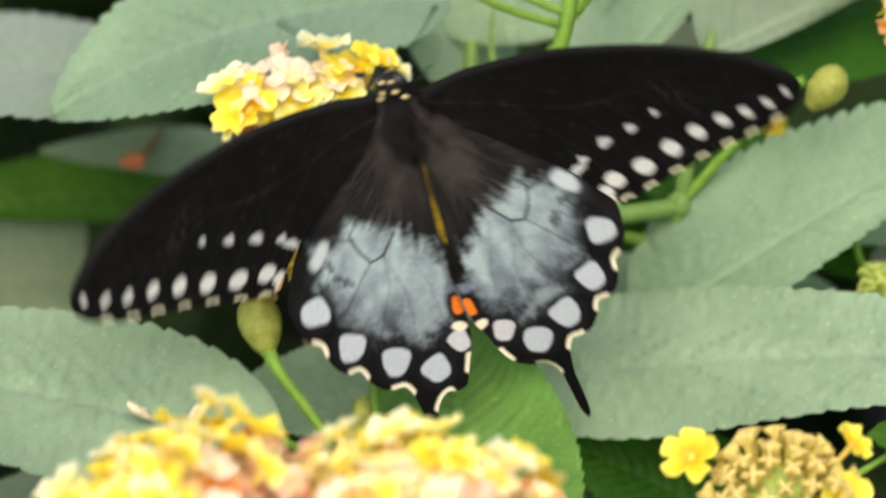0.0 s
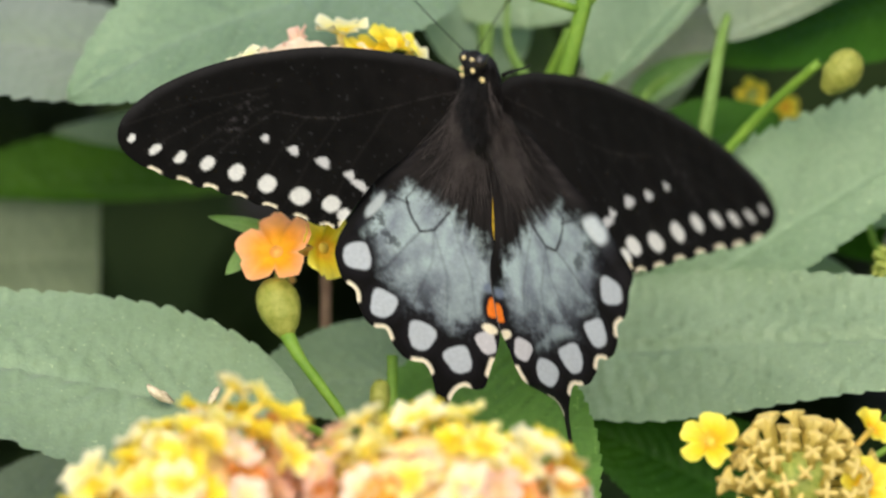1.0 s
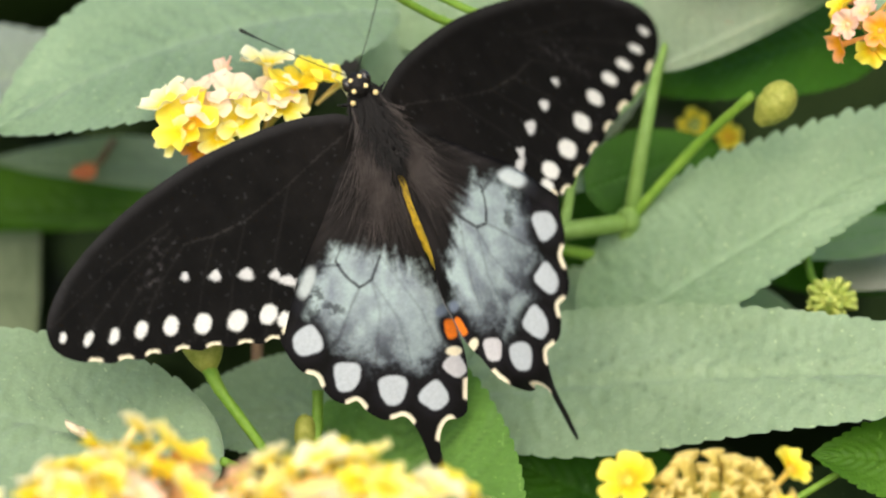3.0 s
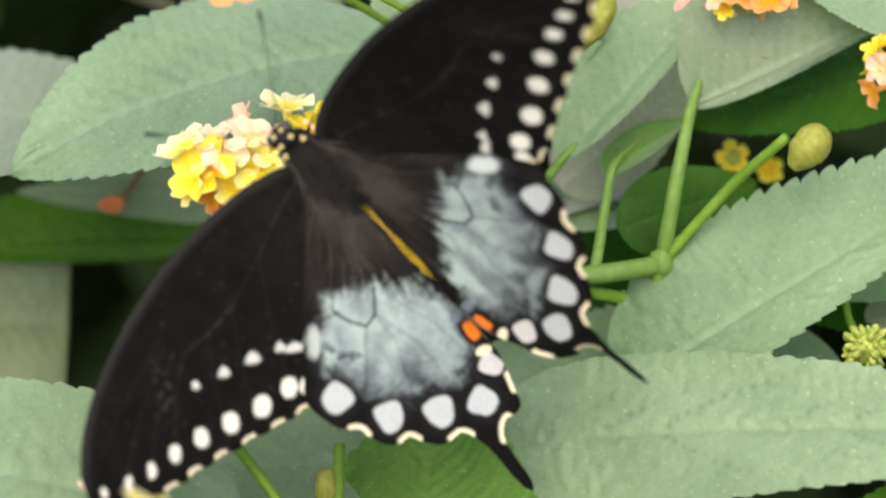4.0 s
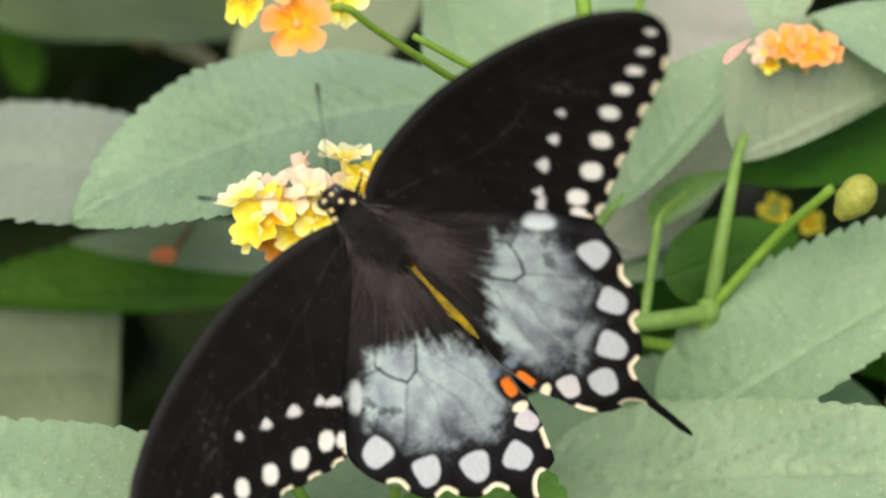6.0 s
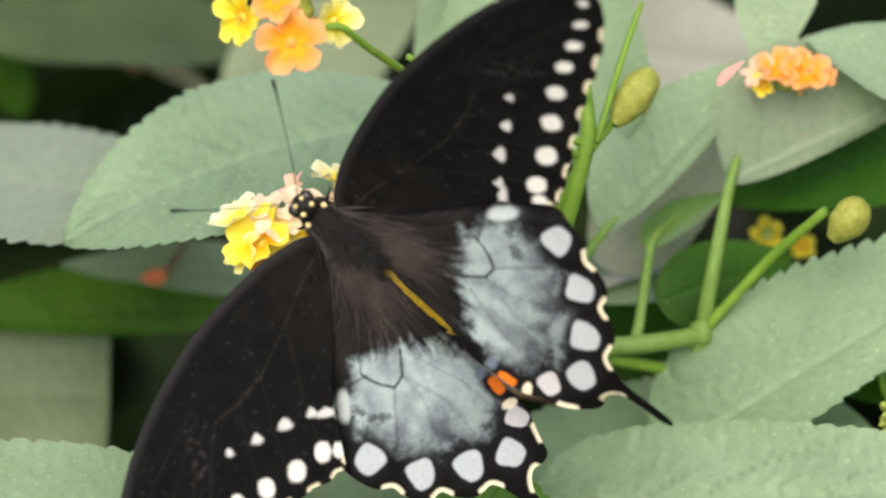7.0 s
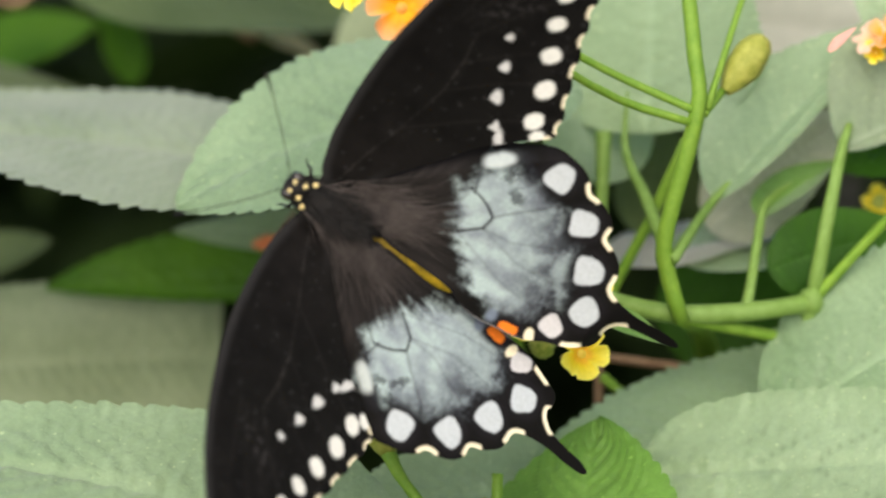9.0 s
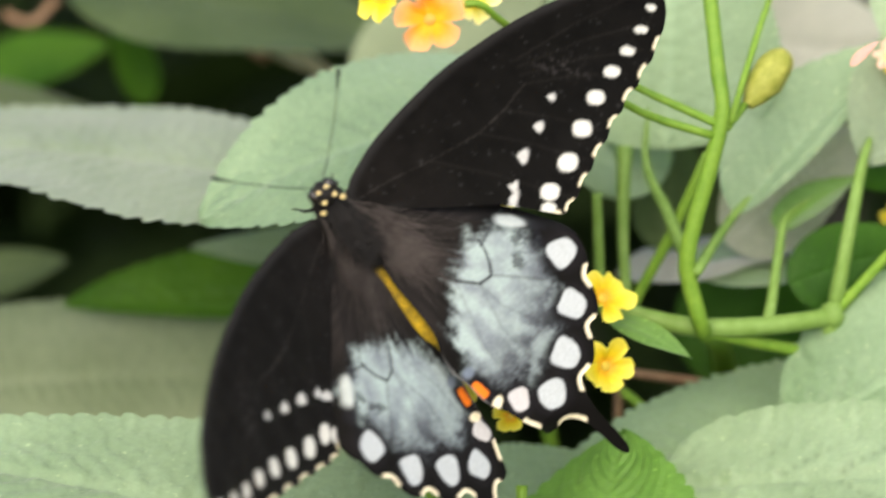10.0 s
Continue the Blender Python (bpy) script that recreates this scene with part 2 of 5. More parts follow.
# ---- leaves ----
def leaf(parent, base, tip, seen, mat, label="", broad=0.56, sag=0.03, fold=0.05, facing=1, teeth=34, blunt=False, narrow=1.0, relief=0.9, bulge=0.72, seed=0, name="leaf", nx=250, ny=26, wave=1.0, veined=1.0, cut=1.0, ribs=9, folds=0.5):
    """An ovate toothed leaf from base to tip (mm); seen: how wide it shows across the line of sight."""
    rnd = random.Random(seed * 7 + len(label))
    b, t = Vector(base), Vector(tip)
    axis = t - b
    length = axis.length
    a = axis.normalized()
    width = max(broad * length, seen)
    e1 = Vector((0, 0, -1))
    e1 = (e1 - a * e1.dot(a)).normalized()
    g = a.cross(e1)
    if g.y < 0:
        g = -g
    g *= facing
    al = math.acos(min(1.0, seen / width))
    nrm = e1 * math.cos(al) + g * math.sin(al)
    side = nrm.cross(a)
    ph = rnd.uniform(0, 9)
    verts, faces, veins, crease_shades = [], [], [], []
    nv = ribs
    for i in range(nx + 1):
        s = i / nx
        half = 0.5 * width * (math.sin(math.pi * s ** bulge) ** 0.72) * (1.06 - 0.18 * s)
        if blunt:
            half = 0.5 * width * min(1, s / 0.12) ** 0.5 * min(1, (1 - s) / 0.02) ** 0.3
        saw = (s * teeth) % 1.0
        tooth = (0.25 + 0.75 * saw ** 0.55) * (1 - saw ** 9) * cut * min(1.3, 0.036 * width) * min(1, half / (0.25 * width)) * (0.7 + 0.5 * abs(noise.noise(Vector((s * teeth, ph, 1)))))
        for j in range(ny + 1):
            q = 2 * j / ny - 1
            y = q * half
            if abs(q) > 0.86:
                y += math.copysign(tooth * (abs(q) - 0.86) / 0.14, q)
            x = s * length + (tooth * 0.5 if abs(q) > 0.97 else 0)
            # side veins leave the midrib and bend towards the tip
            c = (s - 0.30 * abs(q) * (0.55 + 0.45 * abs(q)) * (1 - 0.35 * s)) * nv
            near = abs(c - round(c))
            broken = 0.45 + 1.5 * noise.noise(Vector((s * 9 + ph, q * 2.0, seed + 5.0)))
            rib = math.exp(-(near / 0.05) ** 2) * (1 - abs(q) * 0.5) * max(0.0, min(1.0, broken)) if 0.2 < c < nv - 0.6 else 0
            mid = math.exp(-(y / (0.0065 * length)) ** 2)
            quilt = math.sin(math.pi * min(1, near * 2)) * 0.006 * relief * length * (1 - 0.6 * abs(q))
            small = noise.noise(Vector((x * 0.55 + ph, y * 0.55, seed))) * 0.004 * length
            big = noise.noise(Vector((s * 2.2 + ph, q * 1.1, seed * 1.7))) * 0.035 * length * abs(q) * wave
            z = quilt + small + big - 0.008 * length * mid + fold * abs(y) - sag * length * ((2 * s - 1) ** 2 - 0.33)
            if y * side.y < 0:
                y *= narrow
            verts.append(V(*(b + a * x + side * y + nrm * z)))
            veins.append(min(1.0, mid * 0.42 * veined * (0.35 + 0.65 * (1 - s))))
            # folds sets how dark the painted groove shade gets
            crease_shades.append(min(1.0, rib * folds * (1 - mid)))
    for i in range(nx):
        for j in range(ny):
            k = i * (ny + 1) + j
            faces.append((k, k + 1, k + ny + 2, k + ny + 1))
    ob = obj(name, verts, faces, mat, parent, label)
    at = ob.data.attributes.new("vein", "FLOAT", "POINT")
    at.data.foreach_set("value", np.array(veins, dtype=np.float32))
    at = ob.data.attributes.new("crease_shade", "FLOAT", "POINT")
    at.data.foreach_set("value", np.array(crease_shades, dtype=np.float32))
    return ob


# ---- florets ----
def floret_mesh(name, heart, ring, rim, size, seed, lobes=5, cup=0.35):
    """One open floret: a lobed, ruffled face on a thin tube; it looks along +z and its tube ends at the origin's back."""
    rnd = random.Random(seed)
    na, nr = 40, 6
    verts, cols, faces = [], [], []
    ph = [rnd.uniform(-0.12, 0.12) for _ in range(lobes)]
    grow = [rnd.uniform(0.85, 1.12) for _ in range(lobes)]
    curl = [rnd.uniform(-0.25, 0.3) for _ in range(lobes)]
    for i in range(nr + 1):
        f = i / nr
        for k in range(na):
            a = 2 * math.pi * k / na
            j = int(round(a / (2 * math.pi) * lobes)) % lobes
            da = a - 2 * math.pi * j / lobes - ph[j]
            da = (da + math.pi) % (2 * math.pi) - math.pi
            lobe = max(0.0, math.cos(da * lobes / 2)) ** 0.36 * (1 + 0.2 * noise.noise(Vector((math.cos(a) * 4, math.sin(a) * 4, seed))))
            r = size * 0.5 * (0.16 + f * (0.42 + 0.42 * lobe * grow[j]))
            z = size * (cup * (f - 0.55) * 0.45 + curl[j] * f * f * 0.35 * lobe + 0.13 * f * noise.noise(Vector((math.cos(a) * 1.6, math.sin(a) * 1.6 + f, seed))) + 0.035 * math.sin(a * 9 + seed * 2.1) * f * f)
            verts.append(Vector((r * math.cos(a), r * math.sin(a), z)) * 0.001)
            c = Vector(heart).lerp(Vector(ring), min(1, max(0, f - 0.14) * 3.8)) if f < 0.4 else Vector(ring).lerp(Vector(rim), (f - 0.4) / 0.6)
            cols.append(c * (0.93 + 0.1 * rnd.random()))
    for i in range(nr):
        for k in range(na):
            p, q = i * na + k, i * na + (k + 1) % na
            faces.append((p, q, q + na, p + na))
    top = len(verts)
    for i, (z, r) in enumerate(((-0.07, 0.085), (-0.35, 0.07), (-0.85, 0.05))):
        for k in range(10):
            a = 2 * math.pi * k / 10
            verts.append(Vector((math.cos(a) * r * size, math.sin(a) * r * size, z * size)) * 0.001)
            cols.append(Vector(ring).lerp(Vector((0.92, 0.68, 0.30)), 0.3 + 0.2 * i))
    for i in range(2):
        for k in range(10):
            p, q = top + i * 10 + k, top + i * 10 + (k + 1) % 10
            faces.append((q, p, p + 10, q + 10))
    faces.append(tuple(range(top, top + 10)))
    me = bpy.data.meshes.new(name)
    me.from_pydata([tuple(v) for v in verts], [], faces)
    me.materials.append(PETAL)
    me.shade_smooth()
    paint(me, np.array([tuple(c) for c in cols]))
    return me


DEEP = (0.95, 0.50, 0.02)
YEL, LEM, CRE = (0.96, 0.72, 0.012), (0.97, 0.86, 0.12), (0.98, 0.92, 0.42)
PEA = (0.92, 0.62, 0.40)
KINDS = {
    "yellow": [floret_mesh("floret", DEEP, YEL, LEM, 9.2, i) for i in range(3)],
    "lemon": [floret_mesh("floret", YEL, LEM, CRE, 9.0, 10 + i) for i in range(3)],
    "peach": [floret_mesh("floret", (0.95, 0.8, 0.3), (0.96, 0.74, 0.50), (0.97, 0.80, 0.62), 8.2, 20 + i) for i in range(3)],
    "pink": [floret_mesh("floret", (0.93, 0.6, 0.25), PEA, (0.90, 0.58, 0.46), 7.8, 30 + i) for i in range(3)],
    "cream": [floret_mesh("floret", YEL, (0.97, 0.88, 0.30), (0.98, 0.95, 0.66), 8.6, 50 + i) for i in range(3)],
    "orange": [floret_mesh("floret", (0.97, 0.45, 0.01), (0.97, 0.37, 0.012), (0.95, 0.45, 0.20), 9.4, 40 + i) for i in range(3)],
}
KIND_LABELS = {"yellow": "bright yellow floret with an orange throat", "lemon": "pale lemon floret", "cream": "cream-white floret", "peach": "peach-coloured floret",
               "pink": "pink floret with ruffled lobes", "orange": "orange floret with a yellow throat"}


def facing(place, way, spin=0.0, size=1.0):
    q = way.to_track_quat("Z", "Y").to_matrix().to_4x4()
    return Matrix.Translation(place) @ q @ Matrix.Rotation(spin, 4, "Z") @ Matrix.Scale(size, 4)


def add_floret(head, kind, place, way, rnd, size=1.0):
    """place and way in the plan's frame (mm), as seen from the head's own zero."""
    ob = new("floret", rnd.choice(KINDS[kind]))
    ob.parent = head
    ob.matrix_local = facing(place, way, rnd.uniform(0, 6.3), size * rnd.uniform(0.92, 1.08))
    ob["label"] = KIND_LABELS[kind]
    return ob


def flower_head(parent, centre, axis, radius, rings, label, seed, squash=0.75, size=1.0):
    """A domed head: rings of (polar angle, count, kinds) of florets round a green knob."""
    rnd = random.Random(seed)
    v, f = ball_data(radius * 0.00028, radius * 0.00028, radius * 0.0003, nu=12, nv=8, rough=0.2)
    head = obj("flower_head", v, f, BUD_GREEN, parent, label)
    head.matrix_basis = Matrix.Translation(V(*centre))
    ax = W(*axis).normalized()
    s1 = ax.orthogonal().normalized()
    s2 = ax.cross(s1)
    for polar, count, kinds in rings:
        off = rnd.uniform(0, 6.3)
        for k in range(count):
            az = off + 2 * math.pi * (k + rnd.uniform(-0.16, 0.16)) / count
            po = radians(polar + rnd.uniform(-6, 6))
            out = ax * math.cos(po) * squash + (s1 * math.cos(az) + s2 * math.sin(az)) * math.sin(po)
            way = (ax * (math.cos(po) + 0.15) + (s1 * math.cos(az) + s2 * math.sin(az)) * math.sin(po) + Vector((rnd.uniform(-0.2, 0.2), rnd.uniform(-0.2, 0.2), rnd.uniform(-0.2, 0.2)))).normalized()
            add_floret(head, kinds[k % len(kinds)], out * radius * 0.001 * rnd.uniform(0.93, 1.05), way, rnd, size)
    return head


# ---- ground ----
n = 60
verts, faces = [], []
for j in range(n + 1):
    for i in range(n + 1):
        x, y = ((2 * i / n - 1) ** 3) * 300, ((2 * j / n - 1) ** 3) * 300
        verts.append((x, y, 0.02 * noise.noise(Vector((x * 3, y * 3, 0))) if abs(x) < 8 and abs(y) < 8 else 0))
for j in range(n):
    for i in range(n):
        k = j * (n + 1) + i
        faces.append((k, k + 1, k + n + 2, k + n + 1))
tagged(obj("ground", verts, faces, SOIL), "dark damp garden soil under the shrubs", "ground", kind="structure")

# ---- dark foliage behind, its deep shade painted into the colour ----
rnd = random.Random(5)
verts, faces = [], []
spots = [Vector((rnd.uniform(-330, 330), rnd.uniform(-230, 150), rnd.uniform(270, 520))) for k in range(700)]
# leaves outside the view are added to keep sky light off the gaps
for k in range(9000):  # the bushes go on behind, to both sides and down to the soil
    c = Vector((rnd.uniform(-900, 900), rnd.uniform(-560, 330), rnd.uniform(-120, 1150)))
    high = V(*c).z
    where = V(*c)
    mound = math.hypot(where.x / 0.95, (where.y - 0.42) / 0.62)
    roof = 0.66 * math.sqrt(max(0.0, 1 - mound ** 2.6)) + 0.07 * noise.noise(c * 0.006)
    if high < 0.04 or high > roof or (abs(c.x) < 180 and -120 < c.y < 130 and c.z < 430) or (abs(c.x) < 60 and c.y > -160 and c.z < 150):
        continue
    spots.append(c)
for c in spots:
    a = Vector((rnd.uniform(-1, 1), rnd.uniform(-0.8, 0.3), rnd.uniform(-0.6, 0.6))).normalized()
    nn = Vector((rnd.uniform(-0.5, 0.5), 1, rnd.uniform(-1.1, 0.2)))
    nn = (nn - a * nn.dot(a)).normalized()
    sd = nn.cross(a)
    ll = rnd.uniform(35, 75)
    rows = 8
    k0 = len(verts)
    for i in range(rows + 1):
        s = i / rows
        h = 0.27 * ll * math.sin(math.pi * s ** 0.75) ** 0.8 * (1.08 if i % 2 else 0.94)
        for q in (-1, 0, 1):
            verts.append(V(*(c + a * (s * ll) + sd * (q * h) + nn * (abs(q) * h * 0.25 - s * s * ll * 0.2))))
    for i in range(rows):
        for q in (0, 1):
            p = k0 + i * 3 + q
            faces.append((p, p + 1, p + 4, p + 3))
back = obj("background_foliage", verts, faces, LEAF_PAINTED_SHADE)
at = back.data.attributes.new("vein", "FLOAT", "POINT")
tagged(back, "green foliage of the shrubs behind, deep shade painted into its colour", "foliage", kind="stuff")

# ---- the lantana shrub ----
shrub = tagged(new("lantana_shrub"), "lantana shrub with toothed grey-green leaves and yellow-pink flower heads", "shrub")
shrub.matrix_world = Matrix.Translation((0.03, 0.10, 0))
SHIFT = shrub.matrix_world.inverted()


def L(base, tip, seen, mat, label, **kw):
    L.count += 1
    ob = leaf(shrub, base, tip, seen, mat, label, seed=L.count, **kw)
    ob.matrix_parent_inverse = SHIFT
    return ob


L.count = 0
SOFT = "pale grey-green toothed leaf"
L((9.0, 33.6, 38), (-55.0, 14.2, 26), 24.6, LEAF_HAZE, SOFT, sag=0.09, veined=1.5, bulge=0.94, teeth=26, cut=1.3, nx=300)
L((-29.4, 16.9, 52), (-122, 25.6, 60), 19.9, LEAF_ASH, "pale grey leaf with a sharply toothed edge", teeth=30, cut=2.0, wave=1.8, nx=300)
L((-14.0, 0.4, 82), (-81.0, -2.2, 84), 17.0, LEAF_MID, "dark green leaf seen edge-on", broad=0.27, narrow=0.45, bulge=1.15, teeth=18)
# the dark green leaf's upper half: its grey sheen as a separate coloured leaf
L((-19.0, 5.6, 72), (-59.0, 7.8, 76), 8.2, LEAF_ASH, "dull leaf with a rusty blotch", broad=0.25)
L((-102.0, -16.3, 86), (-51, -14.0, 82), 25.0, LEAF_GREY, "broad shaded leaf with a blunt toothed end", blunt=True, teeth=22)
L((-17.8, -40.0, -3), (-108, -23.4, 4), 25.0, LEAF, SOFT, broad=0.42, bulge=0.62, teeth=25, cut=1.25, nx=320, veined=1.0)
L((17.0, -34.0, 32), (-29.5, -34.5, 24), 17.5, LEAF, SOFT)
L((4.0, -84.0, 2), (11.6, -21.0, 22), 41.0, LEAF_FRESH, "fresh green strongly veined leaf pointing upwards", broad=0.72, relief=1.4, folds=1.0, bulge=1.12, ribs=14, teeth=32, cut=0.8, nx=300, ny=40)
L((39.0, -22.8, 29), (104.0, 15.7, 31), 28.5, LEAF_COOL, SOFT, narrow=0.50, broad=0.42, bulge=0.6, teeth=26, cut=1.9, nx=340, veined=1.5)
L((18.0, -29.6, 27), (118, -26.4, -4), 21.5, LEAF, SOFT, broad=0.25, bulge=0.5, fold=0.02, teeth=30, cut=1.0, nx=340, veined=0.35, folds=0.7, ribs=11, relief=0.6)
L((74.6, -19.6, 40), (2.0, -28.0, 34), 23.0, LEAF, SOFT, cut=1.6)
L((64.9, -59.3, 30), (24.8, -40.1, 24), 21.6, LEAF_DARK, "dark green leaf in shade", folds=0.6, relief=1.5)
L((104.6, -42.8, 4), (72.3, -39.6, 6), 14.7, LEAF_MID, "green toothed leaf", folds=0.7, relief=1.6, cut=1.5, teeth=22)
L((30.4, 12.6, 39.5), (57.0, 40.6, 44.0), 20.5, LEAF_COOL, SOFT, bulge=0.78, narrow=0.28, teeth=14, fold=0.06, wave=1.4)
L((30.0, 8.0, 58), (53.0, 27.5, 56), 15.5, LEAF_UNDER, "pale grey underside of a leaf", teeth=12)
L((37.6, 10.2, 43.5), (51.0, 19.2, 51), 5.0, LEAF_GREEN, "green leaf seen edge-on", fold=0.3, teeth=8)
L((12.0, 3.4, 62), (45.5, 8.2, 62), 6.4, LEAF_UNDER, "pale grey underside of a leaf", teeth=12)
L((50.6, 20.8, 40.0), (92.0, 40.0, 48.0), 33.0, LEAF_ASH, SOFT, bulge=0.62, teeth=16, narrow=0.14, fold=0.02, wave=1.5)
L((90.0, 30.0, 54.0), (50.4, 18.6, 54.0), 17.5, LEAF_DARK, "dark green leaf with a rusty edge", relief=1.6, folds=0.8)
L((23.7, 4.6, 58), (53.3, 5.5, 60), 8.6, LEAF, "dull grey leaf in shade")
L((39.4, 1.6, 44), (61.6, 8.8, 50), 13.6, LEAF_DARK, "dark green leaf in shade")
L((19.4, 23.4, 48), (22.4, 72.0, 58), 34.0, LEAF, SOFT, broad=0.75, bulge=0.55)
L((60.4, 63.5, 46.0), (56.2, 38.2, 44.0), 13.8, LEAF, SOFT)
L((96.0, 33.4, 40.0), (63.0, 44.2, 42.0), 14.8, LEAF_COOL, SOFT)
L((-84, 55, 120), (-22.7, 45.5, 130), 19.9, LEAF_DIMMED, "dull grey leaf far back")
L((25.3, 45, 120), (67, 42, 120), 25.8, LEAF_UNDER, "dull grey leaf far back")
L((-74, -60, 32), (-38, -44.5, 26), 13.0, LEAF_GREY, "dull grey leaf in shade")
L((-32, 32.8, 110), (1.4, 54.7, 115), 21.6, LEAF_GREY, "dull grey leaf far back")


def T(pts, radii, mat=STEM, name="stem", label=""):
    ob = tube(name, pts, radii, mat, shrub, label)
    ob.matrix_parent_inverse = SHIFT
    return ob


T([(25.2, 51.1, 24), (26.7, 34.9, 20), (27.3, 26.5, 19), (23.1, 10.2, 22), (22.3, 3.1, 24), (25.1, -6.6, 27)], [1.2, 1.25, 1.35, 1.35])
T([(27.3, 26, 19), (13.6, 32.1, 17), (-0.6, 39.5, 10)], [0.7, 0.55])
T([(26.4, 24.3, 19), (12.6, 28.9, 15), (-5.9, 39.8, -8), (-10.2, 42.9, -13), (-15, 42.5, -13)], [0.7, 0.6, 0.55])
T([(28.7, 26.5, 20), (33.9, 42.5, 28), (36.2, 48.8, 30)], [0.6, 0.45])
T([(28.2, 25.6, 20), (31.6, 30.1, 26)], [0.6, 0.7])
T([(23.6, 3.0, 23), (26.2, 7.0, 29), (29.6, 11.6, 38.5), (32.5, 15.0, 40.5), (34, 17, 42)], [0.9, 0.85, 0.8, 0.5, 0.2], STEM_PALE)
T([(22.6, 4.5, 25), (19.4, 13, 35), (16.4, 20.5, 44), (16.6, 30, 45)], [1.05, 1.0, 0.7, 0.2], STEM_PALE)
T([(12.8, 23.5, 44), (12.7, 8.4, 43), (13.5, -4, 42)], [1.3, 0.9, 1.0], STEM_PALE)
T([(25.8, 22.0, 33), (20.2, 9.3, 38), (15.4, 0.3, 42), (13, -6, 43)], [0.85, 0.9, 0.9])
T([(8.3, 15.8, 36), (9, -0.4, 40)], [0.8, 0.9], STEM_PALE)
T([(8.7, -1.8, 32), (24.7, -5.5, 30), (46.0, -3.6, 36), (61.8, 1.6, 52)], [1.4, 1.6, 1.5, 1.3], STEM_PALE)
T([(25.6, -6.2, 30), (44.5, -9.9, 40), (57.3, -12.8, 54)], [1.0, 1.1])
T([(46.0, -3.4, 36), (48.4, 10.5, 34), (50.6, 20.5, 38.5), (52.0, 24.6, 41.2), (53.4, 29.5, 47)], [1.3, 1.15, 0.9, 0.6, 0.2], STEM_PALE)
T([(46.0, -3.4, 36), (56.3, 8.2, 32), (64.8, 16.1, 24)], [0.9, 0.8])
T([(35.4, -4.6, 33), (36.2, -0.6, 34.5), (37.4, 6.5, 39), (38.8, 12.0, 44), (43.0, 15.6, 48)], [1.0, 0.85, 0.8, 0.7, 0.3], STEM_PALE)
T([(12.1, -12.7, 54), (30.7, -15.2, 58)], [0.7, 0.8], TWIG, "twig", "dry brown twig")
T([(12.9, -15.9, 50), (18.7, -20.8, 46)], [0.8, 0.8])
T([(12.3, -12.3, 54), (12.4, -26.1, 56)], [0.8, 0.8], TWIG, "twig", "dry brown twig")
T([(-13.4, -14, 40), (-13.4, -32, 40)], [0.9, 0.9], TWIG, "twig", "dry brown twig")
T([(-10, -44, 6), (-11.7, -39, 4), (-17.8, -30.6, 4.5), (-20.2, -26.4, 6)], [0.8, 0.8, 0.9, 1.2])
T([(-17.8, -40.3, -3), (-12.6, -43.3, 2), (-4, -52, 10)], [0.7, 0.8])
T([(-3.5, -30, 14), (-3.8, -46, 12)], [0.9, 0.9])
T([(-65.3, 51.4, 130), (-48.2, 41.9, 130)], [0.9, 1.4], TWIG, "twig", "dry brown twig")
T([(-95.5, 49.2, 130), (-90.4, 47.8, 130), (-85.9, 52.3, 130)], [0.8, 0.8], TWIG, "twig", "dry brown twig")
L((-70.5, 33.6, 140), (-76.2, 51.9, 140), 7, LEAF_MID, "narrow fresh green leaf far back", broad=0.4)
L((-48.6, 44.4, 132), (-36.4, 38.0, 128), 4.0, HUSK, "withered straw-yellow leaf", nx=40, ny=10, teeth=7)
L((-103.6, 39, 150), (-78, 45.3, 150), 11, LEAF_MID, "fresh green leaf far back")
L((-118, 32.6, 120), (-77.0, 32.0, 120), 8.4, LEAF_DIMMED, "dull grey leaf far back")
L((-104, 0.2, 112), (-82.5, 5.6, 112), 8.5, LEAF_DIMMED, "dull shaded leaf far back")
L((-116, -3.5, 100), (-97.0, -8.0, 100), 9.5, LEAF_DIMMED, "dull shaded leaf far back")
L((64.8, 29.2, 44), (58.4, 29.0, 43), 1.8, RUST, "rusty curled leaf edge", nx=30, ny=6, teeth=3)
L((-40.6, 5.5, 70.5), (-45.2, 5.0, 71), 2.8, RUST, "rusty withered leaf scrap", nx=30, ny=6, teeth=3)
T([(-41.6, 5.4, 71), (-39.6, 8.0, 72), (-38.0, 10.6, 74)], [0.4, 0.6, 0.5], TWIG, "twig", "dry brown twig")
L((47.4, 35.5, 20.0), (51.8, 39.4, 20.0), 1.5, PINK, "faded pink bract", nx=30, ny=6, teeth=1)
v, f = ball_data(0.0019, 0.0019, 0.0024, nu=16, nv=10, rough=0.25)
knob = obj("stem_node", v, f, STEM_PALE, shrub, "thick node where stalks meet")
knob.matrix_parent_inverse = SHIFT
knob.matrix_basis = Matrix.Translation(V(45.8, -3.5, 35.5))
T([(45.8, -3.5, 35.5), (45.0, -9.5, 38), (45.5, -14, 44)], [1.5, 1.2, 1.0], STEM_PALE)
# main stems down to the soil
T([(25.1, -6.2, 30), (29, -9, 60), (31, -20, 86), (30, -70, 100), (30, -200, 110), (30, -480, 240)], [1.2, 2.2, 4.0, 6.0], name="main_stem")
T([(46.0, -3.6, 36), (46, -16, 60), (48, -70, 70), (36, -200, 108), (32, -470, 238)], [1.2, 1.8, 3.0, 4.0], name="main_stem")
T([(-10, -44, 6), (0, -90, 40), (28, -200, 108), (31, -470, 238)], [0.9, 1.5, 3.0, 4.0], name="main_stem")
